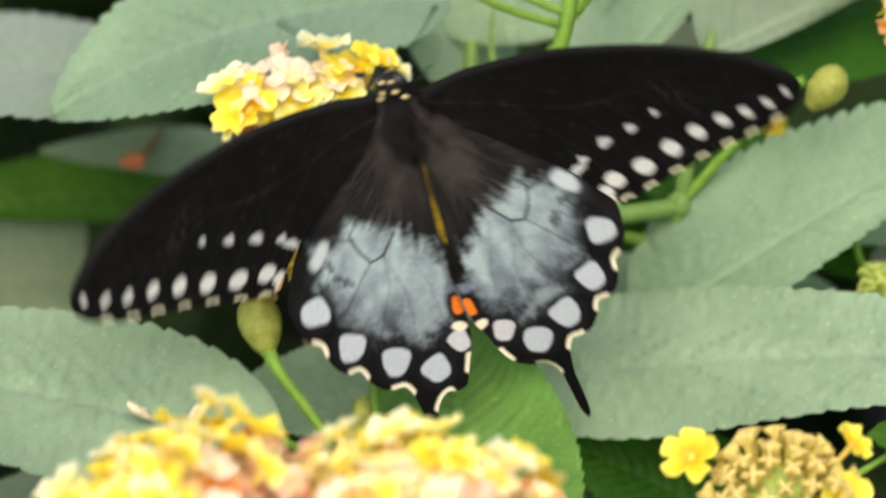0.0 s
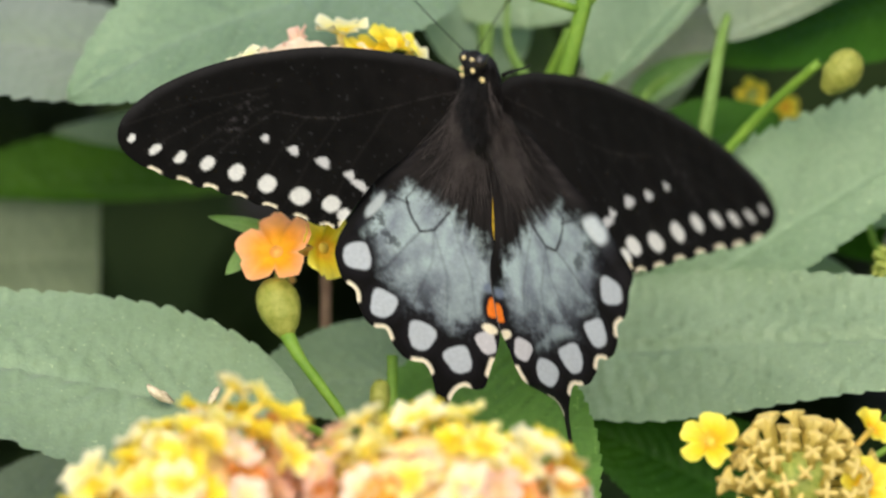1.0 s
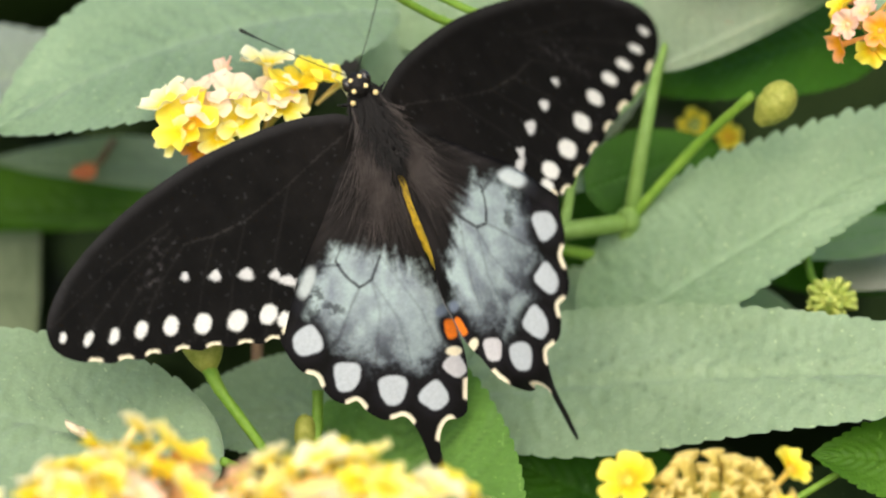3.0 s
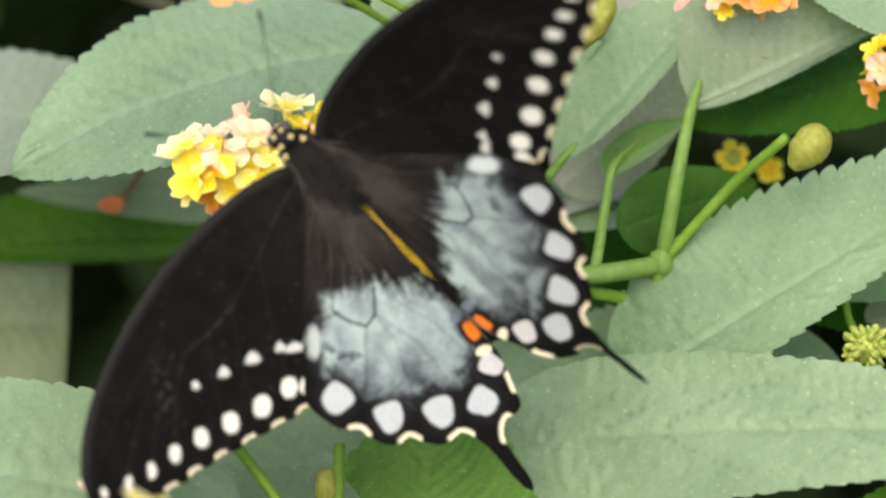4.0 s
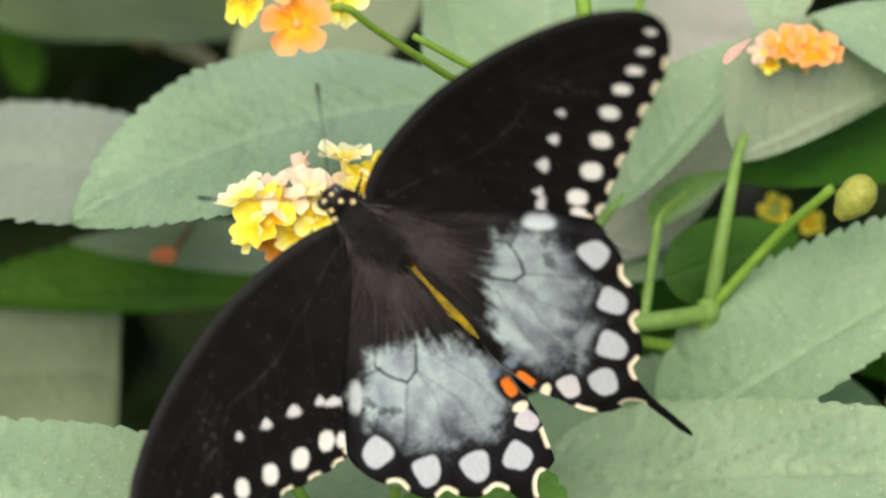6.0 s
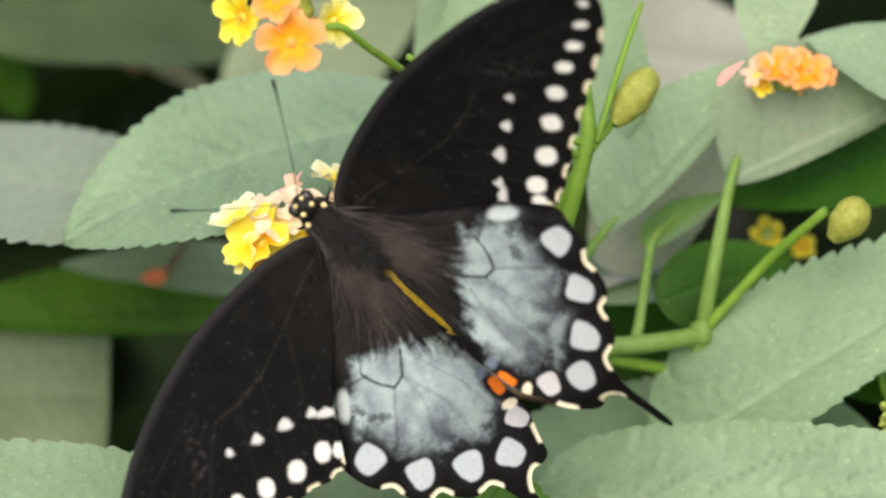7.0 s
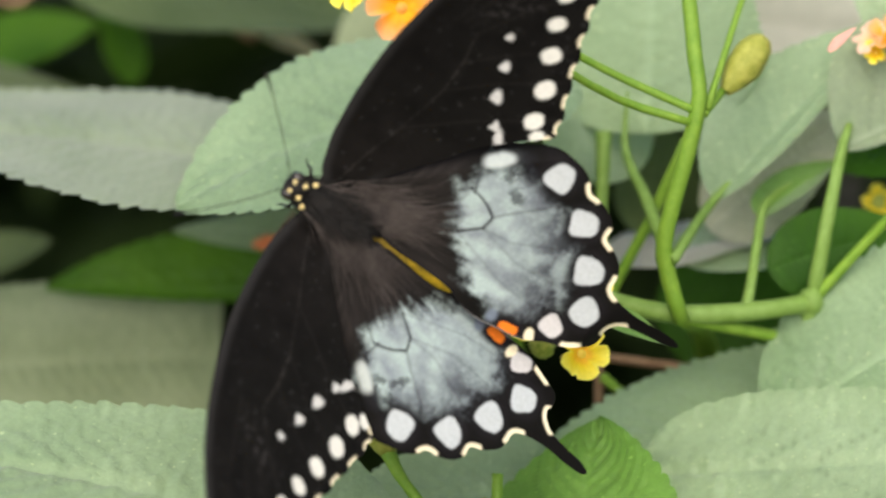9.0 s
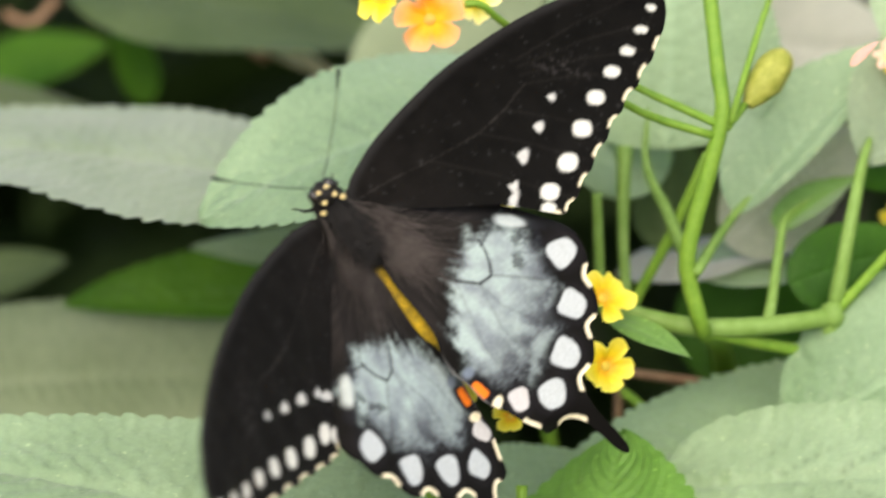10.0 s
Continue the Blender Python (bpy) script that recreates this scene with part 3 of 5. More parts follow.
T([(-15.7, 11, 15), (-6, 4, 36), (0, -16, 62), (8, -70, 74), (28, -200, 112)], [0.7, 0.9, 1.4, 3.0])


def bud(base, tip, r, mat, label, rough=0.25):
    """A bud that swells out of its stalk and is laid over with small scales."""
    b, t = V(*base), V(*tip)
    length = (t - b).length
    nu, nv = 30, 26
    verts, faces = [], []
    for j in range(nv + 1):
        f = j / nv
        out = r * (0.30 + 0.70 * math.sin(math.pi * min(1.0, f * 1.9) / 2) ** 0.9) * (math.sqrt(max(0.0, 1 - ((f - 0.55) / 0.45) ** 2)) ** 0.9 if f > 0.55 else 1.0)
        for i in range(nu):
            a = 2 * math.pi * i / nu
            scale = 1 + rough * 0.10 * math.sin(5 * a + 22 * f) * math.sin(5 * a - 22 * f) + rough * 0.4 * noise.noise(Vector((math.cos(a) * 2, math.sin(a) * 2, f * 5 + r)))
            verts.append(Vector((math.cos(a) * out * scale * 0.001, math.sin(a) * out * scale * 0.001, (f - 0.5) * length)))
    for j in range(nv):
        for i in range(nu):
            p, q = j * nu + i, j * nu + (i + 1) % nu
            faces.append((p, q, q + nu, p + nu))
    ob = obj("bud", verts, faces, mat, shrub, label)
    ob.matrix_parent_inverse = SHIFT
    ob.matrix_basis = facing((b + t) / 2, t - b)
    return ob


def bud_cluster(centre, radius, count, label):
    """A flattened ball of small tight knobs, no two alike."""
    rnd = random.Random(count)
    datas = [ball_data(radius * 0.00078, radius * 0.00078, radius * 0.0007, nu=14, nv=9)]
    for k in range(count):
        up = 1 - 1.6 * (k + 0.5) / count
        az, flat = k * 2.39996 + rnd.uniform(-0.3, 0.3), math.sqrt(1 - up * up)
        p = Vector((flat * math.cos(az), flat * math.sin(az), up * 0.86)) * radius * 0.0009 * rnd.uniform(0.9, 1.06)
        r = radius * rnd.uniform(0.10, 0.19)
        v, f = ball_data(r * 0.001, r * 0.001, r * 0.0019, nu=8, nv=6)
        turn = p.to_track_quat("Z", "Y")
        datas.append(([turn @ q + p for q in v], f))
    ob = obj("bud", *join(*datas), BUD_GREEN, shrub, label)
    ob.matrix_parent_inverse = SHIFT
    ob.matrix_basis = facing(V(*centre), W(0, 0.8, -0.6))
    return ob


def H(centre, axis, radius, rings, label, seed, **kw):
    ob = flower_head(shrub, centre, axis, radius, rings, label, seed, **kw)
    ob.matrix_parent_inverse = SHIFT
    return ob


bud((31.6, 29.4, 25), (38.0, 38.2, 28), 2.85, BUD, "unopened olive bud spike")
bud((-19.9, -27.0, 6), (-22.6, -17.8, 8), 3.3, BUD, "olive seed head under two florets")
bud((65.5, 11.5, 22), (70.6, 17.6, 20), 2.9, BUD, "unopened olive bud spike")
bud((-5.6, -40, 13), (-5.4, -33.6, 13), 1.7, BUD, "small brown bud")
bud_cluster((77.2, -16.2, 25), 3.7, 64, "tight yellow-green bud cluster")
T([(74.8, -6.0, 44), (74.9, -12.0, 36), (76.6, -18.0, 29), (74, -34, 36)], [0.5, 0.6, 0.7, 0.9])

def loose_head(centre, florets, label, seed):
    """A head with its florets set one by one: (u, v, d) from its knob, the way it faces, its kind and size."""
    rnd = random.Random(seed)
    ob = obj("flower_head", *ball_data(0.0022, 0.0022, 0.0026, nu=14, nv=9, rough=0.2), BUD_GREEN, shrub, label)
    ob.matrix_parent_inverse = SHIFT
    ob.matrix_basis = Matrix.Translation(V(*centre))
    for (u, v, d), way, kind, size in florets:
        add_floret(ob, kind, W(u, v, d) * 0.001, W(*way), rnd, size)
    return ob


PERCH_OUTER = [
    ((4.3, 10.2, 1), (-0.1, 0.95, -0.35), "cream", 1.15), ((12.4, 8.1, 1), (0.3, 0.85, -0.45), "yellow", 0.9), ((16.0, 6.9, 3), (0.7, 0.6, -0.4), "cream", 0.75),
    ((-11.4, 3.9, -2), (-0.5, 0.8, -0.4), "cream", 1.05), ((-7.7, 0.4, -5), (-0.4, 0.55, -0.75), "yellow", 1.2), ((-7.0, 5.3, -1), (-0.3, 0.85, -0.4), "peach", 0.95),
    ((-0.9, 5.2, -3), (-0.1, 0.75, -0.6), "peach", 1.0), ((3.0, 2.9, -4), (0.1, 0.65, -0.7), "cream", 1.0), ((5.8, 5.0, -2), (0.25, 0.8, -0.5), "peach", 0.95)]
PERCH_INNER = [
    ((-2.6, 8.4, 1), (-0.5, 0.6, -0.3), "pink", 0.75), ((0.2, 0.8, -5), (-0.2, 0.4, -0.85), "lemon", 0.95), ((7.2, 3.2, -3), (0.4, 0.5, -0.75), "lemon", 0.9),
    ((8.8, 6.6, -1), (0.1, 0.9, -0.4), "yellow", 0.95), ((-6.4, -4.2, -3), (-0.3, -0.5, -0.6), "orange", 0.6), ((-3.2, -1.8, -5), (-0.2, 0.3, -0.9), "lemon", 0.85),
    ((-10.0, -1.6, -4), (-0.7, 0.3, -0.6), "lemon", 0.8), ((-4.4, 2.6, -5), (-0.2, 0.7, -0.7), "peach", 0.9)]
perch = loose_head((-15.7, 11.1, 14), PERCH_OUTER + PERCH_INNER,
    "flower head with yellow outer and pink inner florets", 3)


def ragged_head(centre, radii, lean, count, label, seed, size=0.86):
    """A broad, uneven mass of florets, paler on top and redder below."""
    rnd = random.Random(seed)
    ob = obj("flower_head", [W(x, y, z) for x, y, z in ((p.x, p.y + lean * p.x, p.z) for p in ball_data(radii[0] * 0.00079, radii[1] * 0.00079, radii[2] * 0.00079, nu=30, nv=20, rough=0.25)[0])],
             ball_data(1, 1, 1, nu=30, nv=20)[1], TUBES, shrub, label)
    ob.matrix_parent_inverse = SHIFT
    ob.matrix_basis = Matrix.Translation(V(*centre))
    for k in range(count):
        up = 1 - 1.25 * (k + 0.5) / count
        az = k * 2.39996 + rnd.uniform(-0.3, 0.3)
        flat = math.sqrt(1 - up * up)
        p = Vector((flat * math.cos(az), up, flat * math.sin(az)))
        lump = 1 + 0.34 * noise.noise(p * 2.5 + Vector((seed * 3.1, 0, 0)))
        q = Vector((p.x * radii[0], p.y * radii[1] + lean * p.x * radii[0], p.z * radii[2])) * lump * rnd.uniform(0.93, 1.07)
        kind = rnd.choice(("lemon", "lemon", "cream", "cream", "yellow") if up > 0.62 else ("yellow", "cream", "lemon", "pink", "peach", "cream", "orange") if up > 0.25 else ("pink", "orange", "peach", "pink"))
        way = Vector((p.x + rnd.uniform(-0.4, 0.4), p.y + 0.25 + rnd.uniform(-0.3, 0.3), p.z + rnd.uniform(-0.4, 0.4)))
        add_floret(ob, kind, W(*q) * 0.001, W(*way).normalized(), rnd, size * rnd.uniform(0.75, 1.15))
    return ob


ragged_head((-36.4, -53.6, -58), (16.5, 15.2, 13.0), 0.34, 110, "broad ragged flower head of cream, yellow and pink florets", 7)
ragged_head((1.5, -52.6, -58), (19.2, 14.6, 13.0), -0.12, 125, "broad ragged flower head of yellow, cream and pink florets", 8)
T([(-36.4, -53.6, -58), (-36, -90, -40), (-20, -160, 40), (26, -240, 130)], [1.0, 1.2, 1.6, 2.0])
T([(1.5, -52.6, -58), (2, -90, -40), (8, -160, 50), (27, -240, 130)], [1.0, 1.2, 1.6, 2.0])
loose_head((59.5, 37.6, 38), [((-4.6, 0.6, -2), (-0.5, 0.6, -0.6), "pink", 0.82), ((-1.2, 1.4, -3), (-0.1, 0.5, -0.85), "orange", 0.86), ((3.0, 0.8, -3), (0.1, 0.5, -0.85), "orange", 0.9),
    ((5.6, 0.2, -2), (0.5, 0.5, -0.7), "orange", 0.55), ((0.6, 3.0, -1), (0, 0.9, -0.3), "pink", 0.6), ((-3.8, -1.6, -2), (-0.3, 0.1, -0.9), "yellow", 0.45), ((4.0, 2.6, 0), (0.3, 0.9, -0.2), "pink", 0.6)],
    "small orange and pink flower head", 9)
H((82.3, 26.5, 11), (-0.3, 0.6, -0.8), 6.0, [(5, 1, ["pink"]), (45, 5, ["orange", "yellow", "pink"]), (80, 6, ["yellow", "orange"])], "orange and yellow flower head", 10, size=0.65)
loose_head((-16.5, 45.5, -11), [((-1.2, -4.9, -4), (0.0, 0.1, -0.95), "orange", 1.08), ((-9.0, -1.2, -2), (-0.6, -0.1, -0.7), "yellow", 0.9), ((5.5, -1.8, -2), (0.5, -0.1, -0.8), "lemon", 0.9),
    ((-3.5, 1.5, -4), (-0.1, 0.3, -0.9), "orange", 0.9), ((2, 4, -2), (0.2, 0.6, -0.7), "yellow", 0.9)], "orange flower head with pink rims", 11)
loose_head((3.3, -10, 24), [((-8.6, -9.2, -10), (-0.2, 0.1, -0.95), "yellow", 0.6), ((6.4, -1.4, -10), (0.4, 0.1, -0.9), "yellow", 1.08), ((6.0, 9.4, -8), (0.5, 0.4, -0.75), "yellow", 1.0),
    ((-2, 4, -6), (0, 0.2, -1), "yellow", 0.9)], "sparse yellow flower head", 12)
loose_head((58, 12, 63), [((0, 0.6, -2), (0, 0.2, -1), "yellow", 0.6), ((5.8, -1.2, 1), (0.2, 0.2, -1), "yellow", 0.55)], "small yellow flower head", 13)

# two florets and a bract on the olive seed head
rnd = random.Random(4)
ends = obj("flower_head", *ball_data(0.0012, 0.0012, 0.0012), BUD_GREEN, shrub, "orange and yellow florets on an olive seed head")
ends.matrix_parent_inverse = SHIFT
ends.matrix_basis = Matrix.Translation(V(-20.8, -17.5, 9))
for place, way, kind, size in (((-1.1, 4.2, -2.5), (-0.25, 0.45, -0.85), "orange", 1.32), ((7.0, 4.4, -1), (0.55, 0.1, -0.75), "yellow", 1.3)):
    add_floret(ends, kind, W(*place) * 0.001, W(*way), rnd, size)
L((-21.5, -10.6, 12), (-32.3, -8.2, 11), 2.4, LEAF_GREEN, "narrow green bract", name="bract", nx=30, ny=8, teeth=1, broad=0.2)
L((-21.5, -9.6, 12), (-29.6, -17.2, 10), 4.0, LEAF_GREEN, "narrow green bract", name="bract", nx=30, ny=8, teeth=4, broad=0.4)
L((10, -3.5, 22), (22.6, -9.9, 14), 3.6, LEAF_GREEN, "pointed green bract", name="bract", nx=40, ny=10, teeth=1, broad=0.3)


# ---- the head of star-tipped buds ----
def star_bud(seed):
    rnd = random.Random(seed)
    verts, cols, faces = [], [], []
    prof = ((-9.0, 0.40), (-4.0, 0.5), (-1.1, 0.68), (0.0, 1.15), (0.35, 0.9), (0.5, 0.25))
    for i, (z, r) in enumerate(prof):
        for k in range(20):
            a = 2 * math.pi * k / 20
            star = 1 + (0.72 * math.cos(a * 4) if i in (3, 4) else 0)
            verts.append(Vector((math.cos(a) * r * star, math.sin(a) * r * star, z)) * 0.001)
            cols.append(Vector((0.62, 0.50, 0.08)).lerp(Vector((0.88, 0.70, 0.24)), i / 5) * rnd.uniform(0.9, 1.05))
    for i in range(len(prof) - 1):
        for k in range(20):
            p, q = i * 20 + k, i * 20 + (k + 1) % 20
            faces.append((p, q, q + 20, p + 20))
    faces.append(tuple(range(100, 120)))
    me = bpy.data.meshes.new("star_bud")
    me.from_pydata([tuple(v) for v in verts], [], faces)
    me.materials.append(PETAL)
    me.shade_smooth()
    paint(me, np.array([tuple(c) for c in cols]))
    return me


stars = [star_bud(i) for i in range(3)]
rnd = random.Random(21)
bunch = obj("flower_head", *ball_data(0.0048, 0.0048, 0.0042, rough=0.15), BUD_GREEN, shrub, "flower head of closed star-tipped yellow buds")
bunch.matrix_parent_inverse = SHIFT
bunch.matrix_basis = Matrix.Translation(V(55.4, -48.4, -28))
ax = W(0, 0.62, -0.78).normalized()
s1 = W(1, 0, 0)
s2 = ax.cross(s1)
for k in range(46):
    po = math.acos(1 - 0.95 * (k + 0.5) / 46)
    az = k * 2.39996
    out = ax * math.cos(po) * 0.72 + (s1 * math.cos(az) + s2 * math.sin(az)) * math.sin(po) * 1.08
    ob = new("star_bud", stars[k % 3])
    ob.parent = bunch
    way = out + ax * 0.35 + Vector((rnd.uniform(-0.25, 0.25), rnd.uniform(-0.25, 0.25), rnd.uniform(-0.1, 0.2)))
    ob.matrix_local = facing(out * 0.0101 * rnd.uniform(0.86, 1.12), way, rnd.uniform(0, 3), rnd.uniform(0.95, 1.3) * (0.8 + 0.25 * math.sin(po)))
for place, way, kind, size in (((-13.4, 6.2, -1), (-0.3, 0.35, -0.9), "yellow", 1.0), ((11.2, 8, -1), (0.5, 0.6, -0.4), "yellow", 0.8), ((9.8, -0.5, -3), (0.3, 0.3, -0.9), "yellow", 0.9)):
    add_floret(bunch, kind, W(*place) * 0.001, W(*way), rnd, size)
T([(55.4, -48.4, -28), (56, -70, -5), (45, -120, 70)], [0.9, 1.1])
T([(68, -48, 8), (78, -42, 8)], [0.6, 0.6])

# the dark green ones carry part of the gap's shade in their colour
# leaves in the gaps behind
L((13.4, 15.5, 52), (4.0, 58.0, 64), 19.0, LEAF, SOFT, bulge=0.62)
L((19.4, 7.0, 66), (23.0, 27.5, 68), 11.0, LEAF_DIMMED, "dull shaded leaf", teeth=10)
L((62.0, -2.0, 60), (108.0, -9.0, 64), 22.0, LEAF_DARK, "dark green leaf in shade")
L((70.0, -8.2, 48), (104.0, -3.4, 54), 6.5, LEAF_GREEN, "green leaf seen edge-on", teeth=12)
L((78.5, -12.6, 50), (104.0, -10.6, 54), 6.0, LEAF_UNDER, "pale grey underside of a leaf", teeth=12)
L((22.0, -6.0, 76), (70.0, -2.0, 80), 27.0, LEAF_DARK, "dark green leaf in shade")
# this one has the deep shade of the gap in its colour
L((100.0, -56.0, 22), (62.0, -46.0, 20), 18.0, LEAF_PAINTED_SHADE, "dark leaf in deep shade", teeth=18)

# dry husks fallen on a leaf, and a rusty scrap
for c, t, r in (((-41.6, -34.2, -5.0), (-37.8, -36.8, -4.5), 1.1), ((-32.2, -37.2, -6.0), (-30.6, -34.6, -5.7), 0.7)):
    a, b = V(*c), V(*t)
    v, f = ball_data(r * 0.001, r * 0.0006, (b - a).length * 0.5, nu=10, nv=7, rough=0.6)
    ob = obj("dry_husk", v, f, HUSK)
    ob.matrix_world = facing((a + b) / 2, b - a)
    tagged(ob, "dry straw-coloured husk lying on a leaf", "plant debris", group="husks on the leaf")


# ---- the butterfly ----
HX, HZ = 1.8, 1.5
FORE_ROOT, HIND_ROOT = 4.0, -2.0
FORE_EDGE = [(0, 1.5), (2.5, 4.6), (5.8, 6.1), (9.4, 7.2), (16, 8.2), (24, 8.6), (31, 8.0), (38, 6.8), (45, 4.8), (50.9, 2.3), (55.0, -0.5), (57.4, -3.2), (58.1, -6.0), (57.1, -8.4), (55, -10.4), (53.1, -11.3), (50.8, -12.9), (48.6, -13.2), (46.6, -14.5), (44.6, -14.4), (42.4, -15.8), (40.2, -16.0), (37.8, -17.6), (35.6, -17.8),
             (33.2, -19.4), (31, -19.8), (28.8, -21.2), (27, -21.2), (25.6, -21.9), (24.0, -20.2), (18.5, -13.8), (14, -10.2), (6, -4), (0, -2)]
HIND_OUTER = [(6, 4.5), (13, 0.5), (18.6, -7.2), (22.6, -12.8), (25.2, -17.0), (25.2, -20.4), (24.3, -22.8), (22.7, -24.4), (22.5, -26.4), (21.6, -28.9), (20.1, -30.3), (18.3, -30.7), (17.5, -32.8), (15.9, -35.0),
              (14.2, -35.7), (12.5, -36.1), (11.6, -38.2), (11.3, -41.8), (11.7, -46), (11.7, -48.9), (11.0, -50.0), (10.1, -48.4), (9.5, -44.9), (8.8, -41.9), (7.5, -40.2), (6.2, -39.7), (4.8, -40.2), (3.2, -39.8)]
HIND_INNER = {-1: [(2.3, -37.8), (1.6, -36.1), (0.9, -34.6), (0.2, -32.6), (-0.2, -30.4), (-0.5, -27.5), (-1.1, -24.5), (-1.4, -21), (-1.25, -18.2), (-0.35, -14.8), (-0.9, -9), (-1.6, -4), (-1.5, 0), (-1.5, 3.5)],
              1: [(2.4, -37.6), (1.6, -36.2), (0.9, -34.6), (0.2, -32.6), (-0.9, -30.6), (-1.8, -28.4), (-2.2, -25.2), (-2.8, -22.4), (-2.65, -19.4), (-1.45, -15.5), (-1.3, -10.5), (-1.5, -6), (-1.2, -2), (-1.5, 3.5)]}
HIND_DENTS = ((22.7, -24.5), (18.4, -30.8), (12.6, -36.0), (7.5, -40.4), (1.5, -36.6))
FORE_DENTS = ((53.0, -11.3), (48.6, -13.2), (44.6, -14.5), (40.2, -16.0), (35.6, -17.8), (31.0, -19.8), (27.0, -21.3))
# the relief of each wing: how far it bows out of its plane along and across
RELIEF = {("f", -1): (-2.39, 0.98, 1.64, 1.0, -0.58, -1.2, -0.39),
          ("h", -1): (-2.83, -1.09, -0.37, -2.29, 0.27, 0.12, -0.73),
          ("f", 1): (0.36, -0.06, 0.45, 2.48, 1.8, 0.66, 4.07),
          ("h", 1): (-1.75, -0.69, -0.22, -3.04, 1.9, 0.64, -1.14)}


def edge_line(ctrl, n=7):
    pts = [Vector(c) for c in ctrl]
    m = len(pts)
    out = []
    for i in range(m):
        a, b, c, d = pts[i - 1], pts[i], pts[(i + 1) % m], pts[(i + 2) % m]
        for k in range(n):
            f = k / n
            out.append(0.5 * (2 * b + (c - a) * f + (2 * a - 5 * b + 4 * c - d) * f * f + (3 * b - a - 3 * c + d) * f ** 3))
    return out


def edge_distance(p, poly):
    """How far the points p lie inside (+) or outside (-) the outline."""
    q = np.array([tuple(v) for v in poly])
    best = np.full(len(p), 1e9)
    inside = np.zeros(len(p), dtype=bool)
    for a, b in zip(q, np.roll(q, -1, axis=0)):
        ab = b - a
        t = np.clip(((p - a) @ ab) / max(1e-9, ab @ ab), 0, 1)
        best = np.minimum(best, np.hypot(*(p - a - t[:, None] * ab).T))
        cross = ((a[1] > p[:, 1]) != (b[1] > p[:, 1]))
        dy = b[1] - a[1] if abs(b[1] - a[1]) > 1e-12 else 1e-12
        inside ^= cross & (p[:, 0] < (b[0] - a[0]) * (p[:, 1] - a[1]) / dy + a[0])
    return np.where(inside, best, -best)


def line_distance(p, pts):
    best = np.full(len(p), 1e9)
    for a, b in zip(np.array(pts[:-1], float), np.array(pts[1:], float)):
        ab = b - a
        t = np.clip(((p - a) @ ab) / (ab @ ab), 0, 1)
        best = np.minimum(best, np.hypot(*(p - a - t[:, None] * ab).T))
    return best


def step(x, a, b):
    t = np.clip((x - a) / (b - a), 0, 1)
    return t * t * (3 - 2 * t)


def spot(p, x, y, rx, ry, turn=0.0, soft=0.18, square=2.0, taper=0.0):
    """An oval or squarish spot; taper narrows it towards its +a end."""
    c, s = math.cos(radians(turn)), math.sin(radians(turn))
    dx, dy = p[:, 0] - x, p[:, 1] - y
    a, b = (c * dx + s * dy) / rx, (-s * dx + c * dy) / ry
    b = b / np.clip(1 - taper * a, 0.25, 2)
    r = (np.abs(a) ** square + np.abs(b) ** square) ** (1 / square)
    return 1 - step(r, 1 - soft, 1 + soft)


def grain(p, scale, seed, stretch=1.0):
    return np.array([noise.fractal(Vector((x * scale * stretch, y * scale, seed)), 0.8, 2.0, 4) for x, y in p])


def blend(col, mask, c):
    return col * (1 - mask[:, None]) + np.array(c) * mask[:, None]


CREAMY, CHALK, ICE = (0.78, 0.70, 0.50), (0.66, 0.66, 0.61), (0.44, 0.475, 0.49)
BLACK = (0.0050, 0.0046, 0.0042)
# places of a spot on the one and the other wing, its two radii
FORE_ROW = (((24.1, -19.4), (24.1, -19.5), 1.35, 1.15), ((25.9, -17.6), (25.9, -17.7), 1.75, 1.4), ((30.7, -16.2), (30.9, -16.1), 1.85, 1.65), ((35.7, -14.1), (35.9, -13.6), 1.75, 1.45),
            ((40.2, -12.1), (40.4, -11.4), 1.65, 1.25), ((44.6, -10.5), (44.8, -10.0), 1.55, 1.0), ((48.8, -9.3), (48.7, -9.1), 1.4, 0.82), ((52.5, -7.9), (52.3, -8.0), 1.3, 0.72), ((55.9, -5.9), (55.5, -6.3), 0.9, 0.55))
FORE_INNER = (((20.9, -14.3), (20.7, -14.8), 0.75, 1.35), ((22.3, -12.6), (22.0, -13.2), 0.75, 0.75), ((26.2, -10.5), (26.0, -10.6), 0.95, 0.95), ((30.7, -8.4), (30.7, -8.7), 0.85, 0.8), ((34.9, -6.4), (35.0, -6.5), 0.7, 0.6))
HIND_ROW = (((21.8, -18.8), (22.0, -19.2), 2.3, 2.25), ((18.3, -26.5), (18.3, -26.4), 2.3, 2.15), ((12.6, -31.5), (12.8, -31.5), 2.35, 2.3), ((6.9, -35.4), (7.3, -35.1), 2.3, 2.2), ((2.1, -32.5), (2.7, -32.2), 1.9, 1.6))


